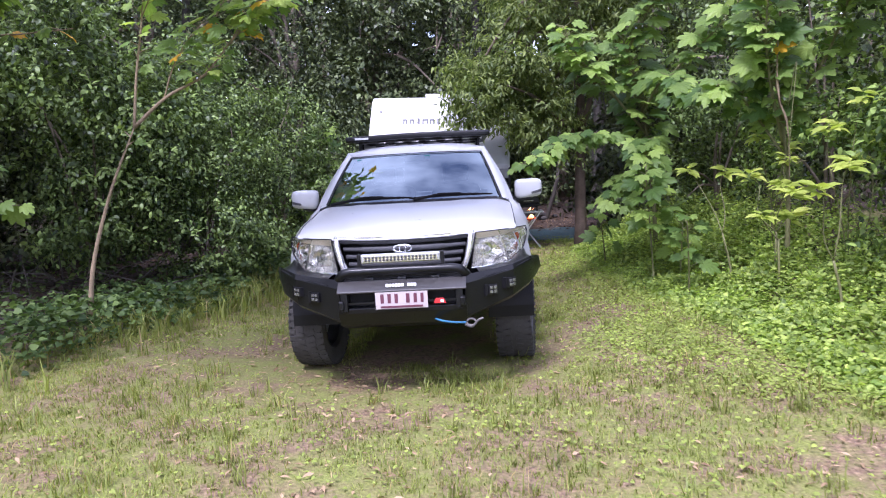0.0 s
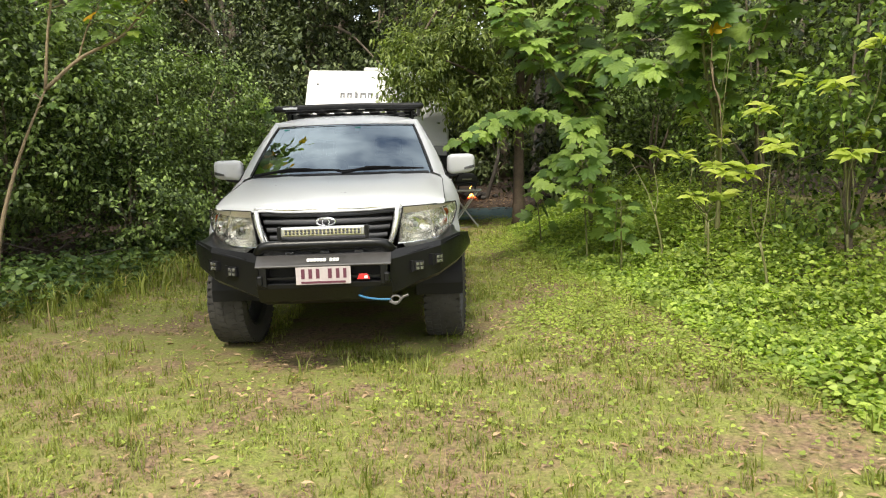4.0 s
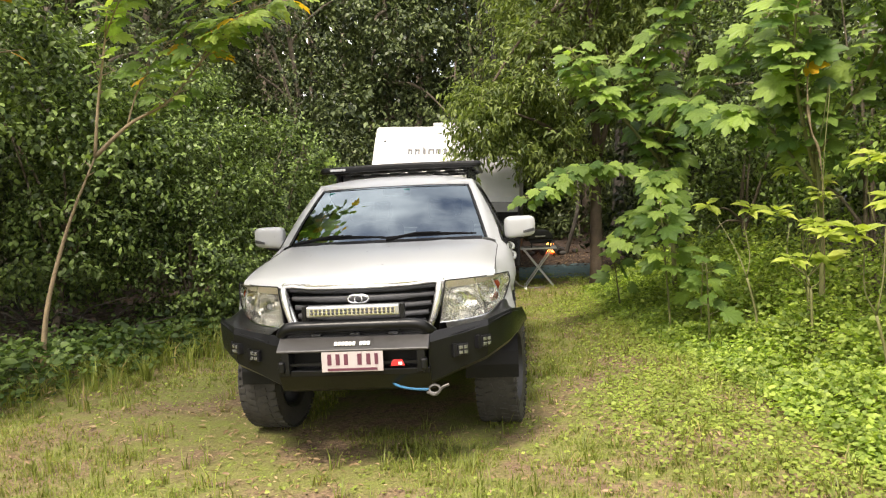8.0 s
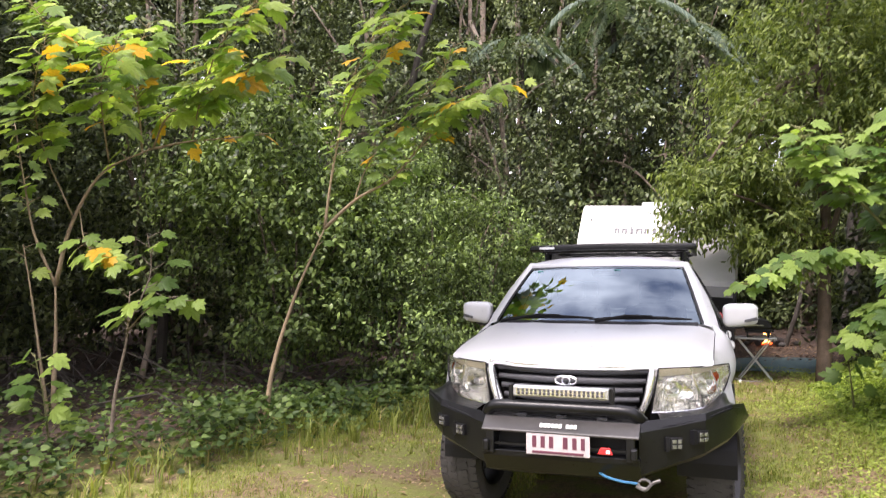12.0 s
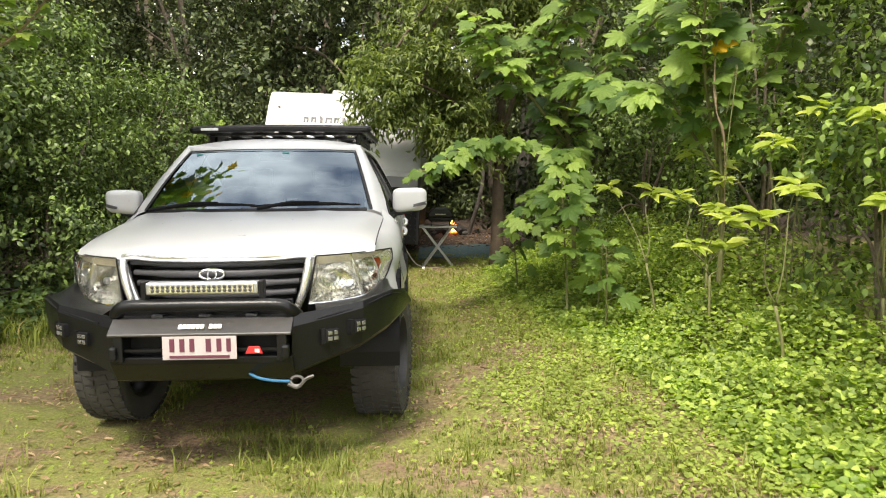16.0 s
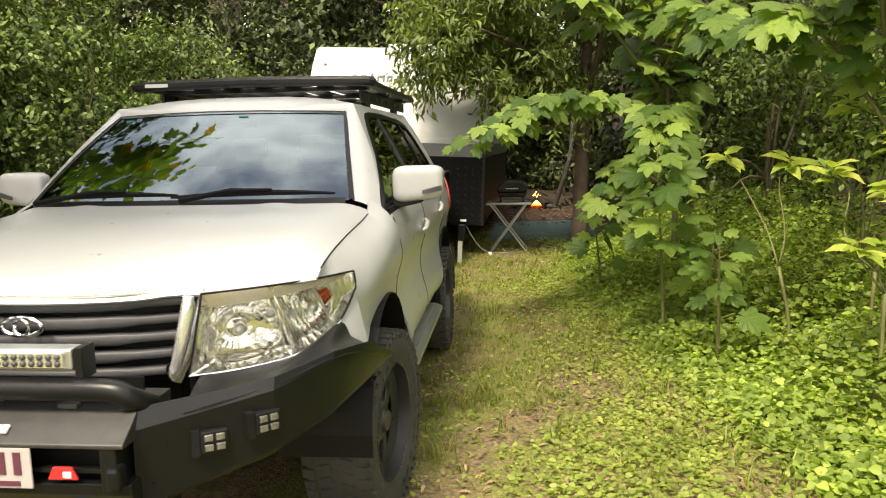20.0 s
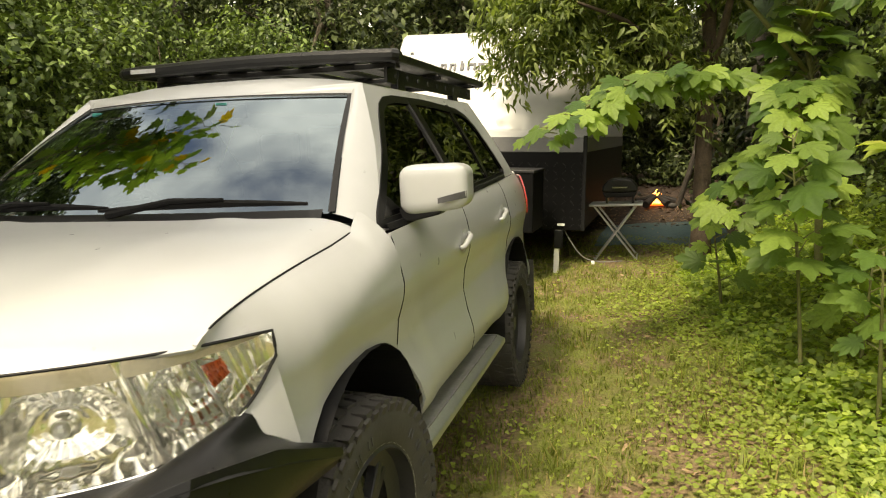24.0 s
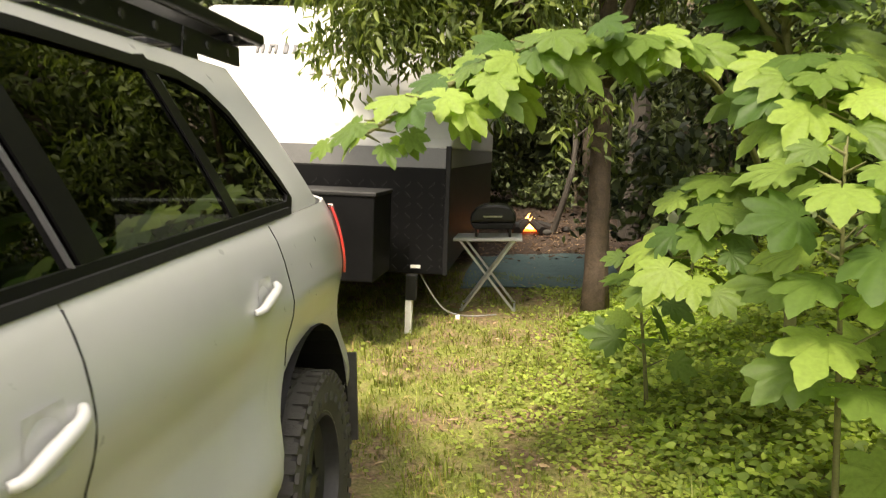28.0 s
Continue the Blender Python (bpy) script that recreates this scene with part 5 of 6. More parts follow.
# low dark growth between the trunks
UNDER = ((-8.2, 11.6), (-10.2, 9.8), (-10.5, 12.5), (-6.6, 12.6), (-12.5, 7.0), (-2.2, 16.6), (-4.8, 17.2), (.4, 23.2), (2.8, 23.6), (5.0, 22.6), (4.6, 16.8), (6.4, 18.6), (7.5, 12.6), (3.9, 15.0), (-11.6, 13.2), (-13.6, 14.6), (-13.0, 11.2))
for k, (x, y) in enumerate(UNDER):
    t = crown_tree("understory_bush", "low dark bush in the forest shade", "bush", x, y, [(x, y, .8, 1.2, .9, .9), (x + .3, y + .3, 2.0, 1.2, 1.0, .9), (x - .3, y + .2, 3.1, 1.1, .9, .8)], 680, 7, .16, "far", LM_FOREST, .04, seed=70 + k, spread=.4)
    tagged(t, group="low bushes in the forest shade")
# unseen trees close the clearing behind the way; left ones added for shade
for k, (x, y, h, r) in enumerate(((-9.5, 1, 8, 3.0), (-11, -7, 10, 3.6), (-4, -15, 10, 3.6), (5, -16, 10, 3.8), (12, -8, 10, 3.6), (10.5, 1, 8, 2.6), (-7.6, 4.4, 5.5, 1.5), (-8.6, 3.0, 7, 1.8), (-6.8, 2.0, 5, 1.4), (-8.8, 4.6, 9, 2.4), (-9.9, 5.8, 9, 2.4))):
    forest_tree(x, y, h, r, 900, 60 + k, .24)

crown_tree("overhanging_tree", "leafy tree that leans over the clearing", "tree", -6.6, 3.4,
           [(-2.0, 4.6, 7.4, 1.2, 1.1, .8), (-1.4, 3.2, 7.4, 1.2, 1.0, .8), (-2.6, 3.0, 8.0, 1.2, 1.0, .8), (-1.0, 4.4, 7.8, 1.0, .8, .6), (.3, 4.6, 8.4, .8, .7, .5)], 640, 7, .22, "oval", LM_BUSH, .16, (-4.2, 4.2, 6.5), seed=91, spread=.4)
lt = thing("leaning_tree", "pale-barked tree whose limb leans across the forest", "tree", -5.3, 14.6, gz(-5.3, 14.6))
# trunk in bark darkened as shade, limb above in plain bark
smooth(part("trunk", tube(curve_pts([(0, 0, -.2), (.2, -.1, 2.5), (.5, -.3, 5.2), (1.1, -.4, 7.0)], 16), [.10 * (1 - .03 * i) for i in range(17)], 10), SHADEBARK, lt), 0)
smooth(part("limb", tube(curve_pts([(1.1, -.4, 7.0), (1.9, -.5, 7.75), (2.7, -.5, 7.7), (3.4, -.5, 7.45), (4.4, -.5, 7.65)], 16), [.075 * (1 - .045 * i) for i in range(17)], 9), BARK, lt), 0)

# palms among the trees
def palm(x, y, h, seed):
    r = random.Random(seed)
    t = thing("palm", "palm with long drooping fronds among dark trees", "palm", x, y, gz(x, y))
    tagged(t, group="palms in the forest")
    part("trunk", tube([(0, 0, -.2), (.1, 0, h * .5), (.05, .05, h)], [.10, .08, .07], 9), SHADEBARK, t)
    for k in range(9):
        a = 2 * math.pi * k / 9 + r.uniform(-.2, .2)
        ln = r.uniform(1.5, 2.1)
        rise = r.uniform(.0, .7)
        pts = [Vector((.05 + ln * s * math.cos(a), .05 + ln * s * math.sin(a), h + rise * s * 1.6 - 1.5 * s * s)) for s in np.linspace(0, 1, 9)]
        f = part("frond", tube(pts, [.02 * (1 - .1 * i) for i in range(9)], 5), STEM, t)
        P, D, N = [], [], []
        for i in range(90):
            s = .12 + .88 * i / 89
            j = min(7, int(s * 8))
            p = pts[j].lerp(pts[j + 1], s * 8 - j)
            d = (pts[j + 1] - pts[j]).normalized()
            sd = d.cross(Vector((0, 0, 1))).normalized() * (1 if i % 2 else -1)
            P.append(p)
            D.append(sd * .8 + d * .5 + Vector((0, 0, -.35)))
            N.append(Vector((0, 0, 1)) - d * .2)
        scatter("frond_blade", np.array(P), np.array(D), np.array(N), np.full(90, .62), "blade", LM_PALM, f)


palm(-1.8, 20.6, 8.7, 1)
palm(-.4, 21.2, 8.0, 2)
palm(-4.2, 20.2, 7.6, 3)

# ---- bushes ----
LEFT = ((-4.6, 9.2, [(-4.3, 9.5, 1.25, .6, .7, .7), (-4.9, 9.4, 2.6, 1.1, 1.0, .9), (-4.1, 9.8, 2.0, .8, .8, .8), (-5.3, 9.3, 3.5, 1.3, 1.0, .8)], 3000, .088),
        (-3.5, 10.6, [(-3.35, 10.5, .9, .75, .9, .8), (-3.5, 10.9, 1.9, .8, .9, .8), (-4.0, 11.2, 2.8, .9, .9, .8)], 3200, .070),
        (-6.9, 9.4, [(-7.0, 9.6, 3.2, 1.4, 1.0, 1.0), (-6.4, 9.8, 1.9, .9, .9, .6), (-7.8, 9.2, 4.4, 1.6, 1.2, 1.0)], 2600, .085),
        (-3.0, 13.0, [(-2.9, 13.0, 1.0, .8, .9, 1.0), (-3.1, 13.3, 2.3, .9, .9, .8)], 2600, .07),
        (-9.0, 7.4, [(-9.0, 7.4, 2.4, 1.2, 1.2, 1.6), (-8.6, 7.8, 4.4, 1.5, 1.3, 1.1)], 1700, .12))
for k, (x, y, blobs, n, lf) in enumerate(LEFT):
    # bushes 2 and 4 wear the darker forest leaf to imitate deep shade
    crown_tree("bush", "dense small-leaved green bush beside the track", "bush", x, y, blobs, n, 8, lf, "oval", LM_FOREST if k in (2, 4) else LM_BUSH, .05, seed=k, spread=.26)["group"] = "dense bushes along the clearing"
RIGHT = ((4.9, 9.6, [(4.8, 9.6, 1.3, .8, 1.0, 1.0), (5.0, 9.8, 2.9, 1.0, 1.2, 1.1), (5.1, 9.4, 4.3, 1.2, 1.2, 1.0)], 1300, .085),
         (4.7, 7.2, [(4.55, 7.2, 1.2, .6, .9, .8), (4.9, 7.2, 2.4, .9, .9, 1.0), (5.3, 7.0, 3.6, 1.1, 1.1, 1.0)], 1500, .085),
         (4.4, 12.4, [(4.3, 12.4, 1.3, .9, .9, 1.1), (4.6, 12.6, 3.0, 1.1, 1.1, 1.1)], 1400, .085),
         (4.6, 4.6, [(4.6, 4.4, 1.0, .7, 1.0, .8), (4.9, 4.4, 2.3, .9, 1.0, .9)], 1000, .085))
for k, (x, y, blobs, n, lf) in enumerate(RIGHT):
    # bush 2 wears the darker leaf in place of the shade it stands in
    crown_tree("bush", "bright green small-leaved bush beside the track", "bush", x, y, blobs, n, 8, lf, "oval", LM_BUSH if k == 2 else LM_RIGHT, .05, seed=30 + k, spread=.3)["group"] = "bright bushes along the track"
# the drooping tree whose branches hang before the caravan
crown_tree("drooping_tree", "tree with drooping lance-shaped leaves beside the caravan", "tree", 2.24, 13.35,
           [(.45, 12.7, 2.55, .6, .35, .42), (.75, 12.4, 2.75, .5, .35, .45), (1.2, 12.7, 2.7, .6, .5, .6), (1.7, 13.0, 2.3, .55, .5, .5), (1.7, 13.3, 3.5, 1.1, .9, .7), (2.3, 13.6, 4.6, 1.5, 1.1, .9), (3.0, 13.6, 3.6, 1.0, 1.0, .8), (2.9, 13.4, 5.9, 1.6, 1.2, 1.0)],
           5400, 8, .115, "fine", LM_LANCE, .115, (2.25, 13.3, 5.5), seed=5, spread=.34, droop=.6, shellness=.4, count=9, bark=mat("brown_bark", (.085, .06, .042), .9, var=.5, scale=7, bump=.9, bscale=35))
# bare trunks by the fire
for k, (x, y, x2, y2, h, r) in enumerate(((.7, 20.2, .55, 20.4, 7, .13), (3.3, 19.0, 3.7, 19.2, 8, .16), (2.1, 19.6, 2.9, 20.5, 3.2, .05), (-7.6, 10.6, -7.5, 10.8, 5, .075))):
    t = thing("slender_tree", "slender bare tree standing in the forest shade", "tree", x, y, gz(x, y))
    part("trunk", tube(curve_pts([(0, 0, -.15), ((x2 - x) * .4 + .06, 0, h * .35), ((x2 - x) * .7 - .05, y2 - y, h * .7), (x2 - x, y2 - y, h)], 10), [r * (1.15 - .06 * i) for i in range(11)], 9), SHADEBARK, t)
    part("branch", tube([((x2 - x) * .5, 0, h * .5), ((x2 - x) * .5 + .5, .2, h * .62), ((x2 - x) * .5 + .8, .3, h * .8)], [r * .35, r * .25, r * .1], 6), SHADEBARK, t)

# ---- plants with large lobed leaves ----
SHAPES = [quick_mesh("leaf", *lobed_shape(k)) for k in range(4)]
YSHAPES = [m.copy() for m in SHAPES]
PSHAPES = [m.copy() for m in SHAPES]
for m in PSHAPES:
    m.materials.append(LM_PALE)
for m in SHAPES:
    m.materials.append(LM_LOBED)
for m in YSHAPES:
    m.materials.append(LM_YELLOW)


def set_leaf(t, inv, p, d, n, size, yellow, r, pale=False):
    """One large leaf as an object of its own, with a short stalk in its mesh's foot."""
    y = d.normalized()
    x = y.cross(n).normalized()
    z = x.cross(y)
    me = (YSHAPES if yellow else PSHAPES if pale else SHAPES)[r.randrange(4)]
    ob = new("leaf", me)
    ob.parent = t
    ob.matrix_parent_inverse = inv
    ob.matrix_basis = Matrix((( x.x * size, y.x * size, z.x * size, p.x), (x.y * size, y.y * size, z.y * size, p.y), (x.z * size, y.z * size, z.z * size, p.z), (0, 0, 0, 1)))


def lobed_plant(name, label, cat, branches, seed, yellow=0.0, bark=None, face=Vector((-.15, -.75, .75)), stalk=.10, more=1.0, grow=1.0):
    """Branches: control points, radius, number of leaves, leaf length, where the leaves begin (0 to 1)."""
    r = random.Random(seed)
    x, y, _ = branches[0][0][0]
    t = thing(name, label, cat, x, y, gz(x, y))
    inv = t.matrix_basis.inverted()
    for b, (pts, rad, count, size, begin) in enumerate(branches):
        bm = bmesh.new()
        line = curve_pts(pts, 16)
        tube(line, [rad * (1 - .045 * i) for i in range(17)], 7, bm=bm)
        if count > 9:
            count, size = int(count * more), size * grow
        for k in range(count):
            q = lerp(begin, 1.0, (k + r.random() * .6) / count)
            i = min(15, int(q * 16))
            p = line[i].lerp(line[i + 1], q * 16 - i)
            d = (line[i + 1] - line[i]).normalized()
            a = k * 2.4 + r.uniform(-.4, .4)
            sd = Vector((math.cos(a), math.sin(a), r.uniform(-.1, .35)))
            s = size * r.uniform(.62, 1.12) * (1 - .35 * max(0, q - .85) / .15)
            e = p + (sd + d * .5).normalized() * stalk * r.uniform(.6, 1.5)
            tube([p, e], [rad * .28 + .002, .0025], 5, cap=False, bm=bm)
            way = (sd * .9 + d * .3 + Vector((0, -.15, -.35 - r.random() * .35)))
            nn = (face + Vector((r.uniform(-.45, .45), r.uniform(-.35, .35), r.uniform(-.2, .3))) + sd * .35)
            set_leaf(t, inv, e, way, nn, s, r.random() < yellow, r, bark is PALEBARK)
        o = smooth(part("branch" if b else "stem", bm, bark or STEM, t), 0)
        o.matrix_parent_inverse = inv
    return t


# the tall shrub beside the car, with a bough that reaches towards the caravan
lobed_plant("lobed_leaf_shrub", "tall shrub with large pale green lobed leaves", "shrub", [
    ([(3.0, 10.9, 0), (2.95, 10.8, 1.2), (2.8, 10.7, 2.3), (2.5, 10.4, 3.2)], .035, 42, .40, .45),
    ([(2.9, 10.8, 1.1), (2.4, 10.3, 1.75), (1.75, 9.9, 1.87), (1.05, 9.5, 1.50)], .018, 44, .27, .35),
    ([(2.85, 10.75, 1.9), (2.3, 10.4, 2.5), (1.9, 10.2, 2.9), (1.7, 10.1, 3.3)], .02, 29, .36, .3),
    ([(2.8, 10.7, 2.2), (3.2, 10.3, 2.7), (3.6, 10.0, 3.1), (3.9, 9.7, 3.5)], .02, 22, .36, .2),
    ([(2.6, 10.5, 3.0), (2.9, 10.2, 3.6), (3.1, 10.0, 4.2), (3.2, 9.9, 4.8)], .02, 35, .38, .1),
    ([(2.9, 10.8, 1.3), (2.75, 10.2, 1.7), (2.65, 9.8, 1.75), (2.6, 9.5, 1.45)], .016, 26, .30, .3),
    ([(2.95, 10.8, 1.0), (2.6, 10.4, 1.3), (2.4, 10.1, 1.25), (2.25, 9.9, .95)], .014, 24, .28, .3),
    ([(2.8, 10.7, 2.1), (2.9, 10.0, 2.5), (3.0, 9.6, 2.5), (3.05, 9.3, 2.2)], .016, 28, .32, .3)], 4, .006, more=1.7, grow=.92)
lobed_plant("lobed_leaf_shrub", "leafy shrub with large pale green lobed leaves", "shrub", [
    ([(3.9, 8.6, 0), (3.9, 8.5, 1.2), (3.75, 8.4, 2.2), (3.5, 8.3, 3.1)], .03, 32, .36, .5),
    ([(3.85, 8.5, 1.6), (3.6, 8.2, 2.3), (3.5, 8.0, 2.9), (3.6, 7.9, 3.6)], .02, 29, .36, .3),
    ([(3.85, 8.5, 1.8), (4.1, 8.0, 2.5), (4.2, 7.7, 3.1), (4.3, 7.5, 3.8)], .02, 29, .36, .2),
    ([(3.85, 8.5, 1.5), (3.55, 8.6, 2.0), (3.3, 8.6, 2.3), (3.05, 8.5, 2.2)], .016, 26, .32, .3)], 9, .012, more=1.6, grow=.92)
for k, (bx, by, tx, ty, h, n, sz) in enumerate(((2.62, 9.35, 2.52, 9.2, 1.45, 26, .30), (2.85, 8.6, 2.80, 8.45, .9, 8, .25), (2.95, 9.4, 2.95, 9.2, .8, 11, .27), (2.3, 11.0, 2.2, 10.8, .9, 10, .25))):
    lobed_plant("lobed_leaf_sapling", "upright young plant with pale green lobed leaves", "plant", [([(bx, by, 0), (lerp(bx, tx, .3), lerp(by, ty, .3), h * .35), (lerp(bx, tx, .7), lerp(by, ty, .7), h * .7), (tx, ty, h)], .014, n, sz, .42 if k == 0 else .3)], 40 + k, .01)

lobed_plant("lobed_leaf_sapling", "upright plant with drooping lobed leaves beside the caravan", "plant", [([(-2.4, 13.6, 0), (-2.4, 13.6, .9), (-2.35, 13.6, 1.8), (-2.3, 13.6, 2.5)], .02, 30, .34, .15)], 48, 0)

# saplings on the left, some leaves yellow
lobed_plant("leaning_sapling", "thin leaning sapling with green and yellow lobed leaves", "sapling", [
    ([(-3.70, 7.80, 0), (-3.62, 7.84, .7), (-3.38, 7.92, 1.5), (-3.09, 7.98, 2.15)], .032, 2, .2, .9),
    ([(-3.09, 7.98, 2.15), (-3.02, 8.0, 2.7), (-2.92, 8.0, 3.2), (-2.82, 8.0, 3.8)], .018, 10, .20, .35),
    ([(-3.09, 7.98, 2.15), (-2.72, 8.0, 2.45), (-2.30, 8.0, 2.65), (-1.98, 8.0, 2.98)], .022, 12, .19, .55),
    ([(-2.75, 8.0, 2.42), (-2.62, 8.0, 2.75), (-2.45, 8.0, 3.0), (-2.2, 7.9, 3.2)], .010, 18, .22, .35),
    ([(-2.0, 8.0, 2.95), (-1.8, 7.9, 3.15), (-1.6, 7.8, 3.28), (-1.3, 7.7, 3.3)], .008, 21, .22, .1),
    ([(-2.2, 8.0, 3.05), (-2.0, 7.9, 3.35), (-1.7, 7.8, 3.6), (-1.5, 7.7, 3.9)], .008, 21, .24, .1),
    ([(-2.85, 8.0, 3.6), (-2.5, 7.9, 4.1), (-2.2, 7.8, 4.3), (-1.7, 7.7, 4.5)], .008, 20, .25, .1),
    ([(-2.0, 8.0, 2.95), (-1.7, 8.1, 3.3), (-1.4, 8.1, 3.5), (-1.0, 8.1, 3.55)], .008, 18, .22, .1),
    ([(-2.9, 8.0, 3.3), (-2.6, 7.8, 3.6), (-2.3, 7.7, 3.8), (-2.0, 7.6, 4.2)], .008, 24, .24, .1)], 21, .06, PALEBARK, more=1.5, grow=1.1)
lobed_plant("forked_sapling", "thin forked sapling with sparse green and yellow leaves", "sapling", [
    ([(-5.90, 7.10, 0), (-5.92, 7.1, .5), (-5.93, 7.12, 1.0), (-5.96, 7.13, 1.55)], .038, 0, .2, .9),
    ([(-5.96, 7.13, 1.55), (-5.75, 7.13, 2.2), (-5.35, 7.15, 2.75), (-4.75, 7.2, 2.98)], .028, 3, .2, .5),
    ([(-4.75, 7.2, 2.98), (-4.3, 7.25, 3.04), (-3.8, 7.3, 3.05), (-3.3, 7.35, 3.08)], .014, 8, .22, .2),
    ([(-5.96, 7.13, 1.55), (-6.25, 7.1, 2.1), (-6.4, 7.1, 2.6), (-6.6, 7.1, 3.4)], .02, 10, .24, .5),
    ([(-4.85, 7.2, 2.96), (-4.9, 7.2, 3.4), (-4.95, 7.15, 3.8), (-4.7, 7.1, 4.3)], .014, 24, .26, .3),
    ([(-4.7, 7.2, 3.0), (-4.4, 7.1, 3.3), (-3.7, 7.0, 3.5), (-2.9, 6.9, 3.7)], .012, 30, .26, .2),
    ([(-4.9, 7.15, 3.8), (-5.3, 7.0, 4.1), (-5.8, 6.9, 4.3), (-6.2, 6.9, 4.7)], .012, 24, .26, .2),
    ([(-4.2, 7.2, 3.05), (-3.9, 7.0, 3.5), (-3.5, 6.8, 3.9), (-2.9, 6.6, 4.2)], .010, 28, .27, .15),
    ([(-5.2, 7.1, 2.85), (-5.0, 6.8, 3.3), (-4.8, 6.6, 3.6), (-4.4, 6.4, 3.9)], .010, 24, .27, .2),
    ([(-5.7, 7.1, 2.3), (-5.8, 6.8, 3.0), (-5.6, 6.5, 3.5), (-5.2, 6.3, 4.0)], .010, 26, .28, .3),
    ([(-5.6, 7.1, 2.35), (-5.3, 6.9, 2.0), (-5.1, 6.9, 1.85), (-4.9, 6.9, 1.75)], .008, 12, .22, .2)], 22, .08, PALEBARK, more=1.8, grow=1.2)
lobed_plant("bare_sapling", "thin pale sapling with few leaves", "sapling", [
    ([(-3.95, 5.92, 0), (-3.93, 5.95, .6), (-3.86, 6.0, 1.1), (-3.88, 6.05, 1.5)], .02, 9, .24, .7),
    ([(-3.88, 6.02, 1.2), (-3.75, 6.05, 1.45), (-3.7, 6.1, 1.7), (-3.75, 6.1, 2.0)], .010, 9, .24, .4),
    ([(-3.87, 6.0, 1.15), (-3.6, 5.95, 1.35), (-3.4, 5.95, 1.45), (-3.2, 5.95, 1.42)], .008, 9, .25, .4)], 23, .03, BARK)
lobed_plant("bare_sapling", "thin pale sapling leaning out of the bush", "sapling", [
    ([(-5.85, 7.0, 0), (-6.0, 7.0, .7), (-6.15, 7.0, 1.4), (-6.3, 7.0, 2.0)], .022, 4, .2, .8)], 24, .05, PALEBARK)
lobed_plant("lobed_leaf_sapling", "low plant with dark green lobed leaves", "plant", [
    ([(-4.7, 6.0, 0), (-4.72, 5.98, .3), (-4.75, 5.95, .6), (-4.8, 5.9, .95)], .012, 18, .26, .25)], 25)

# a dead vine that hangs out of the shrubs
hv = thing("hanging_vine", "bare brown vine hanging from the shrubs", "vine", 3.75, 8.1, gz(3.75, 8.1))
o = smooth(part("vine_stem", tube(curve_pts([(3.9, 8.5, 0), (3.8, 8.2, .9), (3.72, 8.05, 1.75), (3.62, 8.0, 2.05), (3.60, 8.0, 2.45), (3.7, 8.1, 3.3)], 30), [.003 if k < 12 else .010 + .004 * math.sin(k) for k in range(31)], 6), PALEBARK, hv), 0)
o.matrix_parent_inverse = hv.matrix_basis.inverted()
o = smooth(part("tendril", tube(curve_pts([(3.72, 8.05, 1.95), (3.75, 7.9, 2.4), (3.68, 7.9, 1.5), (3.85, 7.9, 1.42)], 20), .004, 5), STEM, hv), 0)
o.matrix_parent_inverse = hv.matrix_basis.inverted()

# lime-green whorled shrub
def whorl_shrub(x, y, heads, seed):
    r = random.Random(seed)
    t = thing("lime_shrub", "spindly shrub with whorls of lime green leaves", "shrub", x, y, gz(x, y))
    tagged(t, group="lime green shrubs beside the track")
    inv = t.matrix_basis.inverted()
    bm = bmesh.new()
    V, F = leaf_shape("fine")
    me = quick_mesh("leaf", V * np.array([1.35, 1, 1]), F)
    me.materials.append(LM_LIME)
    fork = Vector((x + r.uniform(-.06, .06), y, .55 + r.uniform(-.1, .15)))
    tube(curve_pts([Vector((x, y, 0)), Vector((x + .05, y + .03, .25)), fork], 6), .012, 6, bm=bm)
    for hx, hy, hz in heads:
        h = Vector((hx, hy, hz))
        m1 = fork.lerp(h, .4) + Vector((r.uniform(-.10, .10), r.uniform(-.05, .05), -.05))
        m2 = fork.lerp(h, .75) + Vector((r.uniform(-.06, .06), 0, .03))
        tube(curve_pts([fork, m1, m2, h], 10), [.007 * (1 - .06 * i) for i in range(11)], 6, bm=bm)
        for k in range(13):
            a = k * 2.4 + r.uniform(-.5, .5)
            el = r.uniform(-.25, .55)
            yv = Vector((math.cos(a) * math.cos(el), math.sin(a) * math.cos(el), math.sin(el) - .1)).normalized()
            xv = yv.cross(Vector((r.uniform(-.4, .4), -.5, 1))).normalized()
            zv = xv.cross(yv)
            s = r.uniform(.11, .21)
            ob = new("leaf", me)
            ob.parent = t
            ob.matrix_parent_inverse = inv
            p = h + Vector((0, 0, r.uniform(-.07, .02)))
            ob.matrix_basis = Matrix(((xv.x * s, yv.x * s, zv.x * s, p.x), (xv.y * s, yv.y * s, zv.y * s, p.y), (xv.z * s, yv.z * s, zv.z * s, p.z), (0, 0, 0, 1)))
    o = smooth(part("stem", bm, STEM, t), 0)
    o.matrix_parent_inverse = inv


whorl_shrub(3.25, 8.55, [(2.95, 8.95, 1.40), (3.30, 8.7, 1.36)], 1)
whorl_shrub(3.6, 8.2, [(3.45, 8.4, 1.30), (3.80, 8.3, 1.48), (3.65, 8.0, 1.22)], 2)
whorl_shrub(3.55, 6.6, [(3.35, 6.5, 1.22), (3.65, 6.6, 1.42)], 3)
whorl_shrub(4.0, 7.3, [(3.75, 7.2, 1.75), (4.0, 7.1, 2.0), (4.2, 7.3, 1.6), (3.85, 7.0, 1.45)], 4)
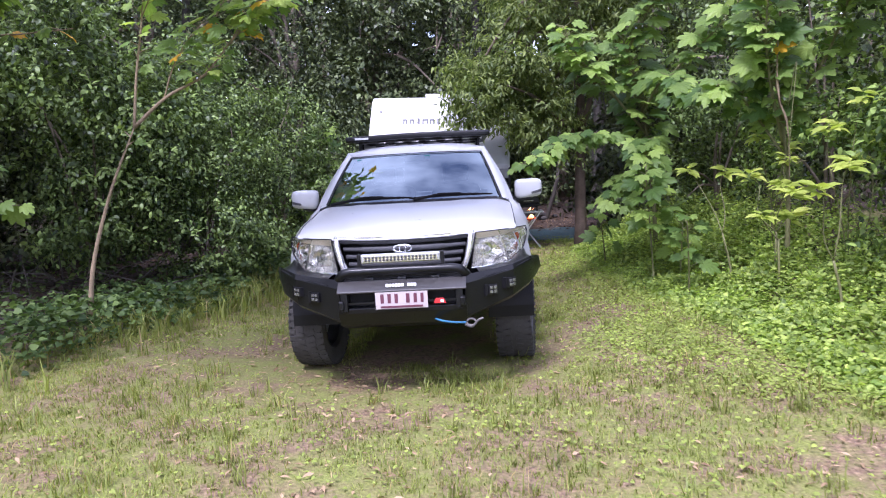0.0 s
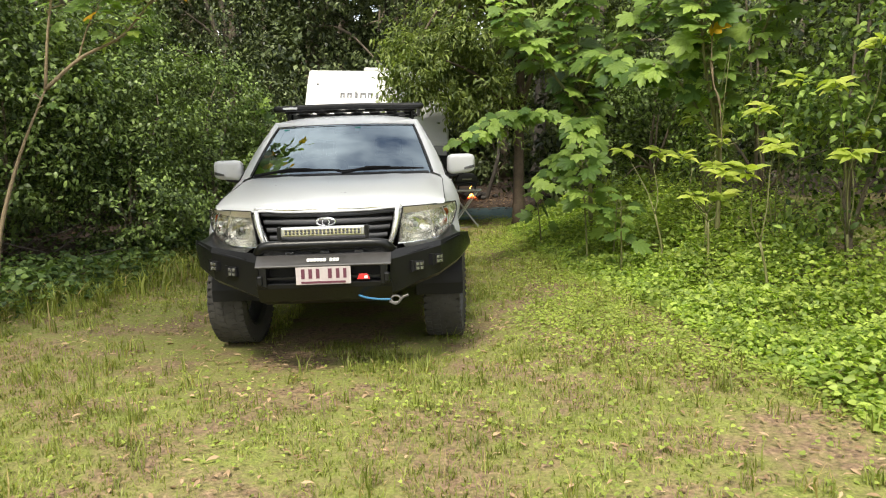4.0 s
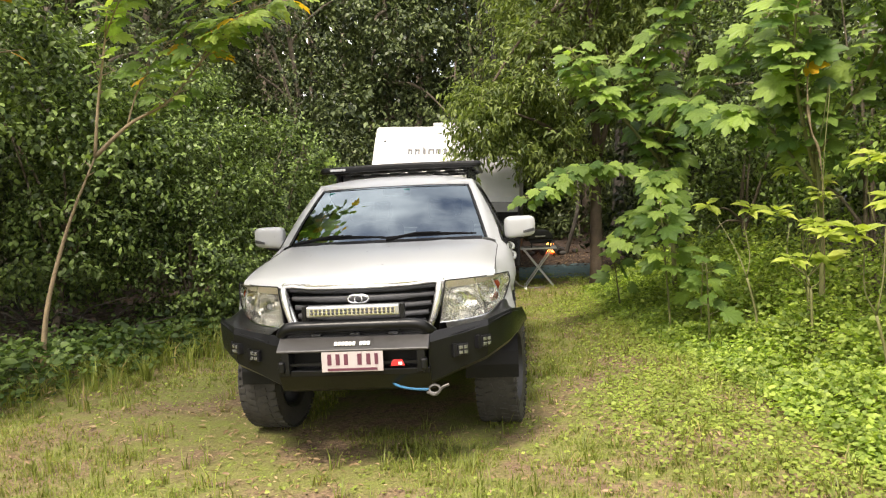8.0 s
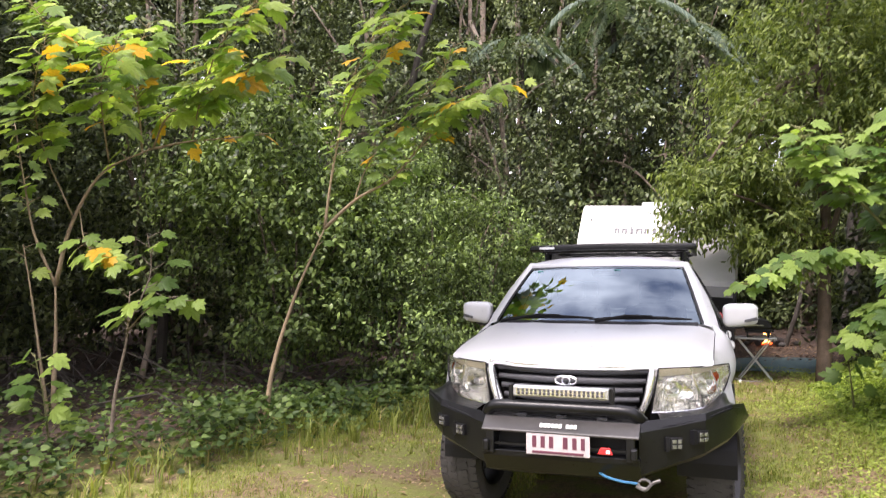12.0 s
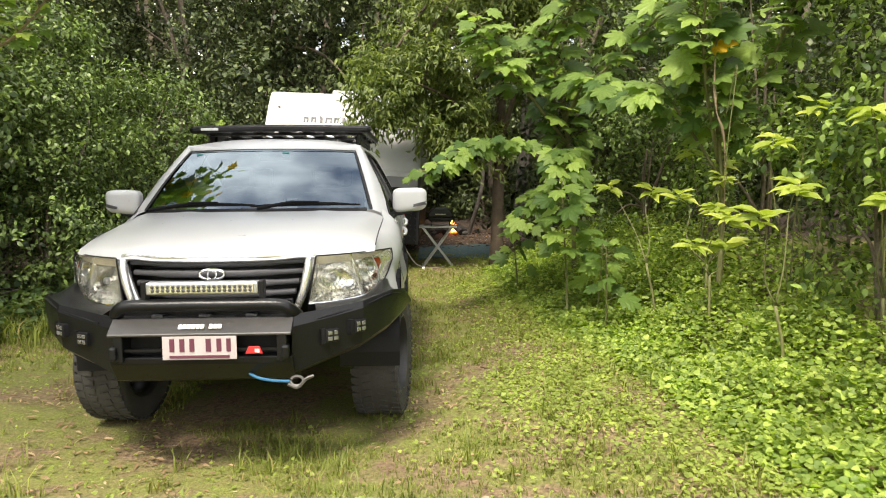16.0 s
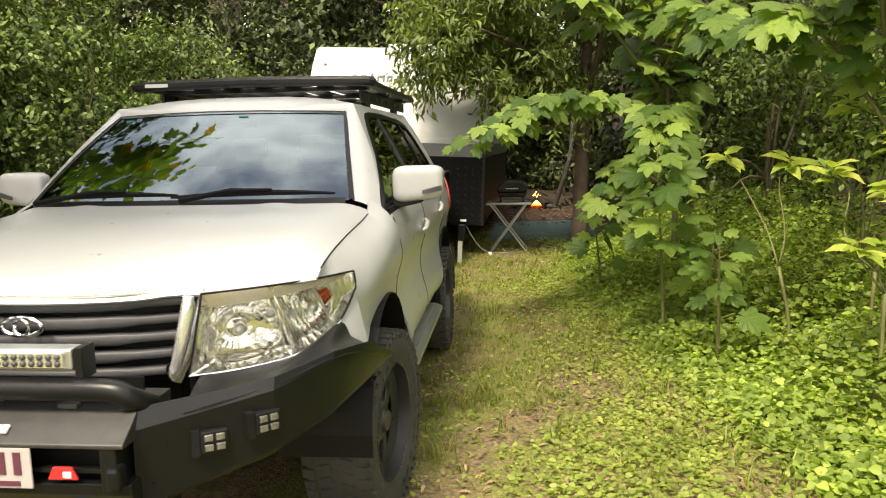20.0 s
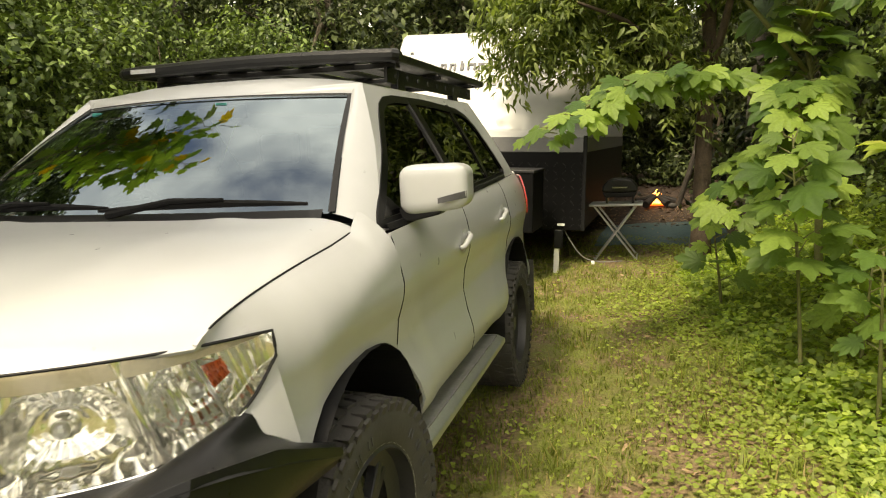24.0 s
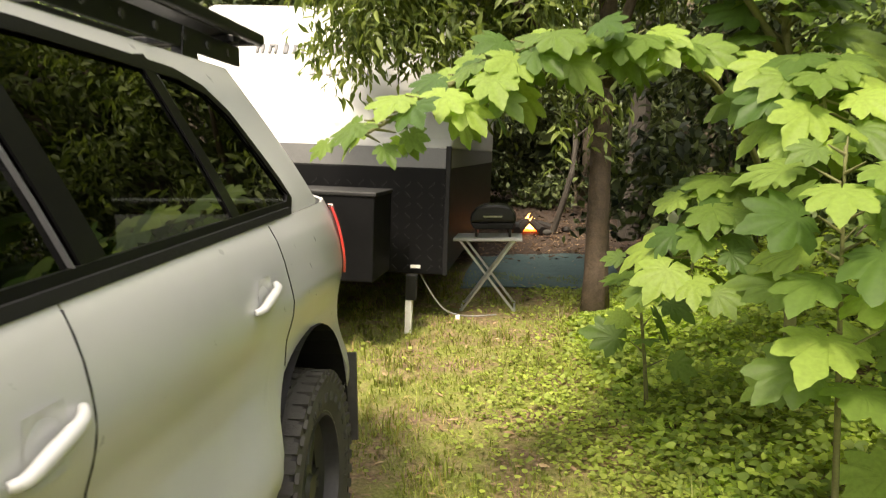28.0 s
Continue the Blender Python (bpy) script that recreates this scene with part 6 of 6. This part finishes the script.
whorl_shrub(3.45, 7.7, [(3.3, 7.6, .95), (3.55, 7.5, 1.15), (3.65, 7.8, .9)], 6)
whorl_shrub(3.9, 8.9, [(3.7, 8.8, 1.75), (4.0, 8.6, 1.95), (4.1, 9.0, 1.6)], 7)
whorl_shrub(4.25, 6.6, [(4.0, 6.4, 1.9), (4.3, 6.3, 2.2), (4.35, 6.6, 1.5), (4.05, 6.2, 1.35)], 5)


# ---- ground cover ----
def patch(x, y):
    """Where the soil lies bare (0) or grown over (1)."""
    f = np.sin(x * 1.9 + 1.3 * np.sin(y * 1.1)) + np.sin(y * 1.7 + 1.1 * np.sin(x * 1.4 + 2)) + .6 * np.sin(x * 4.1 + y * 3.3)
    return 1 / (1 + np.exp(-(f + .25) * 4.2))


def carpet(name, label, cat, n, region, kind, material, size, height, flat, keep):
    """Leaves strewn over the ground between x0, x1, y0, y1 where keep(x, y) allows."""
    x0, x1, y0, y1 = region
    x, y = rng.uniform(x0, x1, n), rng.uniform(y0, y1, n)
    ok = rng.random(n) < keep(x, y)
    x, y = x[ok], y[ok]
    m = len(x)
    hgt = height(x, y) * rng.random(m) ** .6
    P = np.stack([x, y, ground_z(x, y) + .006 + hgt], -1)
    a = rng.uniform(0, 2 * math.pi, m)
    D = np.stack([np.cos(a), np.sin(a), rng.uniform(-.3, .2, m)], -1)
    N = unit(np.stack([rng.normal(0, flat, m), rng.normal(-.15, flat, m), np.ones(m)], -1))
    o = scatter(name, P, D, N, size * rng.uniform(.55, 1.3, m), kind, material, None, shape=None)
    return tagged(o, label, cat, kind="stuff")


def under_car(x, y):
    return (np.abs(x) < .62) & (y > 6.5) & (y < 10.2)


def herb_edge(y):
    return np.interp(y, [2, 5, 7, 9.3, 11, 13, 14.2, 16], [3.1, 2.85, 2.75, 2.35, 2.1, 2.0, 2.35, 2.9])


def herb_h(x, y):
    lump = .72 + .40 * np.sin(x * 4.3 + 1.2 * np.sin(y * 2.1)) * np.sin(y * 3.7 + x)
    return np.clip((x - herb_edge(y) + .15) * .45 * lump, .03, .85)


carpet("herb_bank", "bank of broad-leaved green herbs along the track", "herbs", 140000, (1.6, 5.2, 2.5, 16.5), "heart", LM_HERB, .047, herb_h, .8,
       lambda x, y: np.clip((x - herb_edge(y)) * 5 + .25, 0, 1) * (1 - np.clip((x - 3.9) / 1.4, 0, .8)))
carpet("low_weeds", "low round-leaved weeds in the grass", "weeds", 85000, (.3, 3.2, 2.0, 14.5), "heart", LM_CLOVER, .031, lambda x, y: .05 + 0 * x, .4,
       lambda x, y: np.clip((x - 1.35 - 1.1 * np.clip((6.5 - y) / 2, 0, 1) + .3 * np.sin(y * 1.3)) / .9, .05, 1) * (.25 + .75 * patch(x + 2, y)) * ~under_car(x, y))
carpet("low_weeds", "sparse round-leaved weeds in the grass", "weeds", 17000, (-5.6, 1.8, 1.6, 10), "heart", LM_CLOVER, .026, lambda x, y: .035 + 0 * x, .4,
       lambda x, y: .5 * patch(x + 2, y) * ~under_car(x, y))
carpet("edge_herbs", "leafy green herbs at the forest edge", "herbs", 30000, (-6.5, -2.3, 4.2, 12), "heart", LM_EDGE, .070, lambda x, y: np.clip((-2.7 - x - .16 * (8.5 - y) + .3) * .45, .03, .34), .8,
       lambda x, y: np.clip((-2.55 - x - .25 * (9 - y)) * 3, 0, 1) * np.clip(1.9 + 2.55 + x + .25 * (9 - y), .12, 1) * (.35 + .65 * patch(x, y)))


def grass(name, label, n, region, length, keep, lean=.5, per=6):
    x0, x1, y0, y1 = region
    x, y = rng.uniform(x0, x1, n), rng.uniform(y0, y1, n)
    ok = rng.random(n) < keep(x, y)
    x, y = np.repeat(x[ok], per), np.repeat(y[ok], per)
    m = len(x)
    x, y = x + rng.normal(0, .022, m), y + rng.normal(0, .022, m)
    P = np.stack([x, y, ground_z(x, y) - .004], -1)
    a = rng.uniform(0, 2 * math.pi, m)
    tilt = rng.uniform(.1, 1.5, m) * lean
    D = np.stack([np.cos(a) * tilt, np.sin(a) * tilt, np.ones(m)], -1)
    N = np.stack([-np.cos(a), -np.sin(a), tilt], -1) + rng.normal(0, .2, (m, 3))
    S = length * rng.uniform(.4, 1.3, m)
    V, F = leaf_shape("blade")
    V = V * np.array([1.7 if length < .12 else .7, 1, 1.5], dtype=np.float32)
    o = scatter(name, P, D, N, S, "blade", LM_GRASS, None, shape=(V, F))
    return tagged(o, label, "grass", kind="stuff")


grass("grass", "short uneven grass over bare soil", 52000, (-5.4, 3.4, 1.4, 15.5), .048,
      lambda x, y: (.04 + .96 * patch(x, y) ** 1.3) * np.where(y < 6, 1, 1.25) * ~under_car(x, y) * np.clip((x + 3.1 + .32 * (9 - y)) * 2 + .3, 0, 1), .8)
grass("grass", "short sparse grass behind the clearing", 8000, (-5, 7, -9, 1.5), .075, lambda x, y: .25 + .75 * patch(x, y), .8)
grass("grass_tufts", "longer grass tufts in the clearing", 2600, (-3.6, 3.0, 1.8, 14), .14, lambda x, y: .5 * patch(x * 1.7, y * 1.7 + 3) ** 2 * ~under_car(x, y), .6, 14)
grass("tall_grass", "tall grass along the forest edge", 2400, (-4.9, -1.7, 5.0, 13), .26,
      lambda x, y: np.exp(-((x + 2.85 + .22 * (9 - y)) / .42) ** 2) * np.clip((y - 6.5) / 2, .15, 1), .55, 9)

# dead leaves on the ground
nd = 13000
x, y = rng.uniform(-4.5, 3.0, nd), rng.uniform(1.5, 21, nd)
ok = ~under_car(x, y) & (rng.random(nd) < 1.05 - .8 * patch(x, y))
x, y = x[ok], y[ok]
P = np.stack([x, y, ground_z(x, y) + rng.uniform(.012, .03, len(x))], -1)
a = rng.uniform(0, 2 * math.pi, len(x))
o = scatter("dead_leaves", P, np.stack([np.cos(a), np.sin(a), rng.normal(0, .15, len(x))], -1), np.stack([rng.normal(0, .3, len(x)), rng.normal(0, .3, len(x)), np.ones(len(x))], -1), rng.uniform(.02, .075, len(x)), "fine", LM_DRY, None)
tagged(o, "dry brown fallen leaves strewn on the ground", "leaves", kind="stuff")
# leaf litter under the trees, its colour dimmed for the shade
nd = 9000
x, y = rng.uniform(-9, 6, nd), rng.uniform(5, 26, nd)
ok = (x < -3.4 - .2 * (9 - y)) | (y > 16.6)
x, y = x[ok], y[ok]
P = np.stack([x, y, ground_z(x, y) + rng.uniform(.01, .03, len(x))], -1)
a = rng.uniform(0, 2 * math.pi, len(x))
o = scatter("leaf_litter", P, np.stack([np.cos(a), np.sin(a), rng.normal(0, .2, len(x))], -1), np.stack([rng.normal(0, .35, len(x)), rng.normal(0, .35, len(x)), np.ones(len(x))], -1), rng.uniform(.06, .14, len(x)), "oval", LM_LITTER, None)
tagged(o, "brown leaf litter on the forest floor", "leaf litter", kind="stuff")
# fallen twigs in the shade on the left, that shade put into their bark colour
bm = bmesh.new()
rr = random.Random(8)
for k in range(70):
    bx, by = rr.uniform(-8.5, -3.9), rr.uniform(7.2, 10.5)
    a = rr.uniform(0, 6.3)
    ln = rr.uniform(.5, 1.6)
    z0 = gz(bx, by)
    tube([(bx, by, z0 + .01), (bx + ln * .5 * math.cos(a), by + ln * .5 * math.sin(a), z0 + rr.uniform(.05, .45)), (bx + ln * math.cos(a), by + ln * math.sin(a), z0 + rr.uniform(.1, .8))], [.014, .010, .005], 5, bm=bm)
tagged(part("fallen_twigs", bm, SHADEBARK, None), "tangle of bare twigs under the bushes", "twigs", kind="stuff")
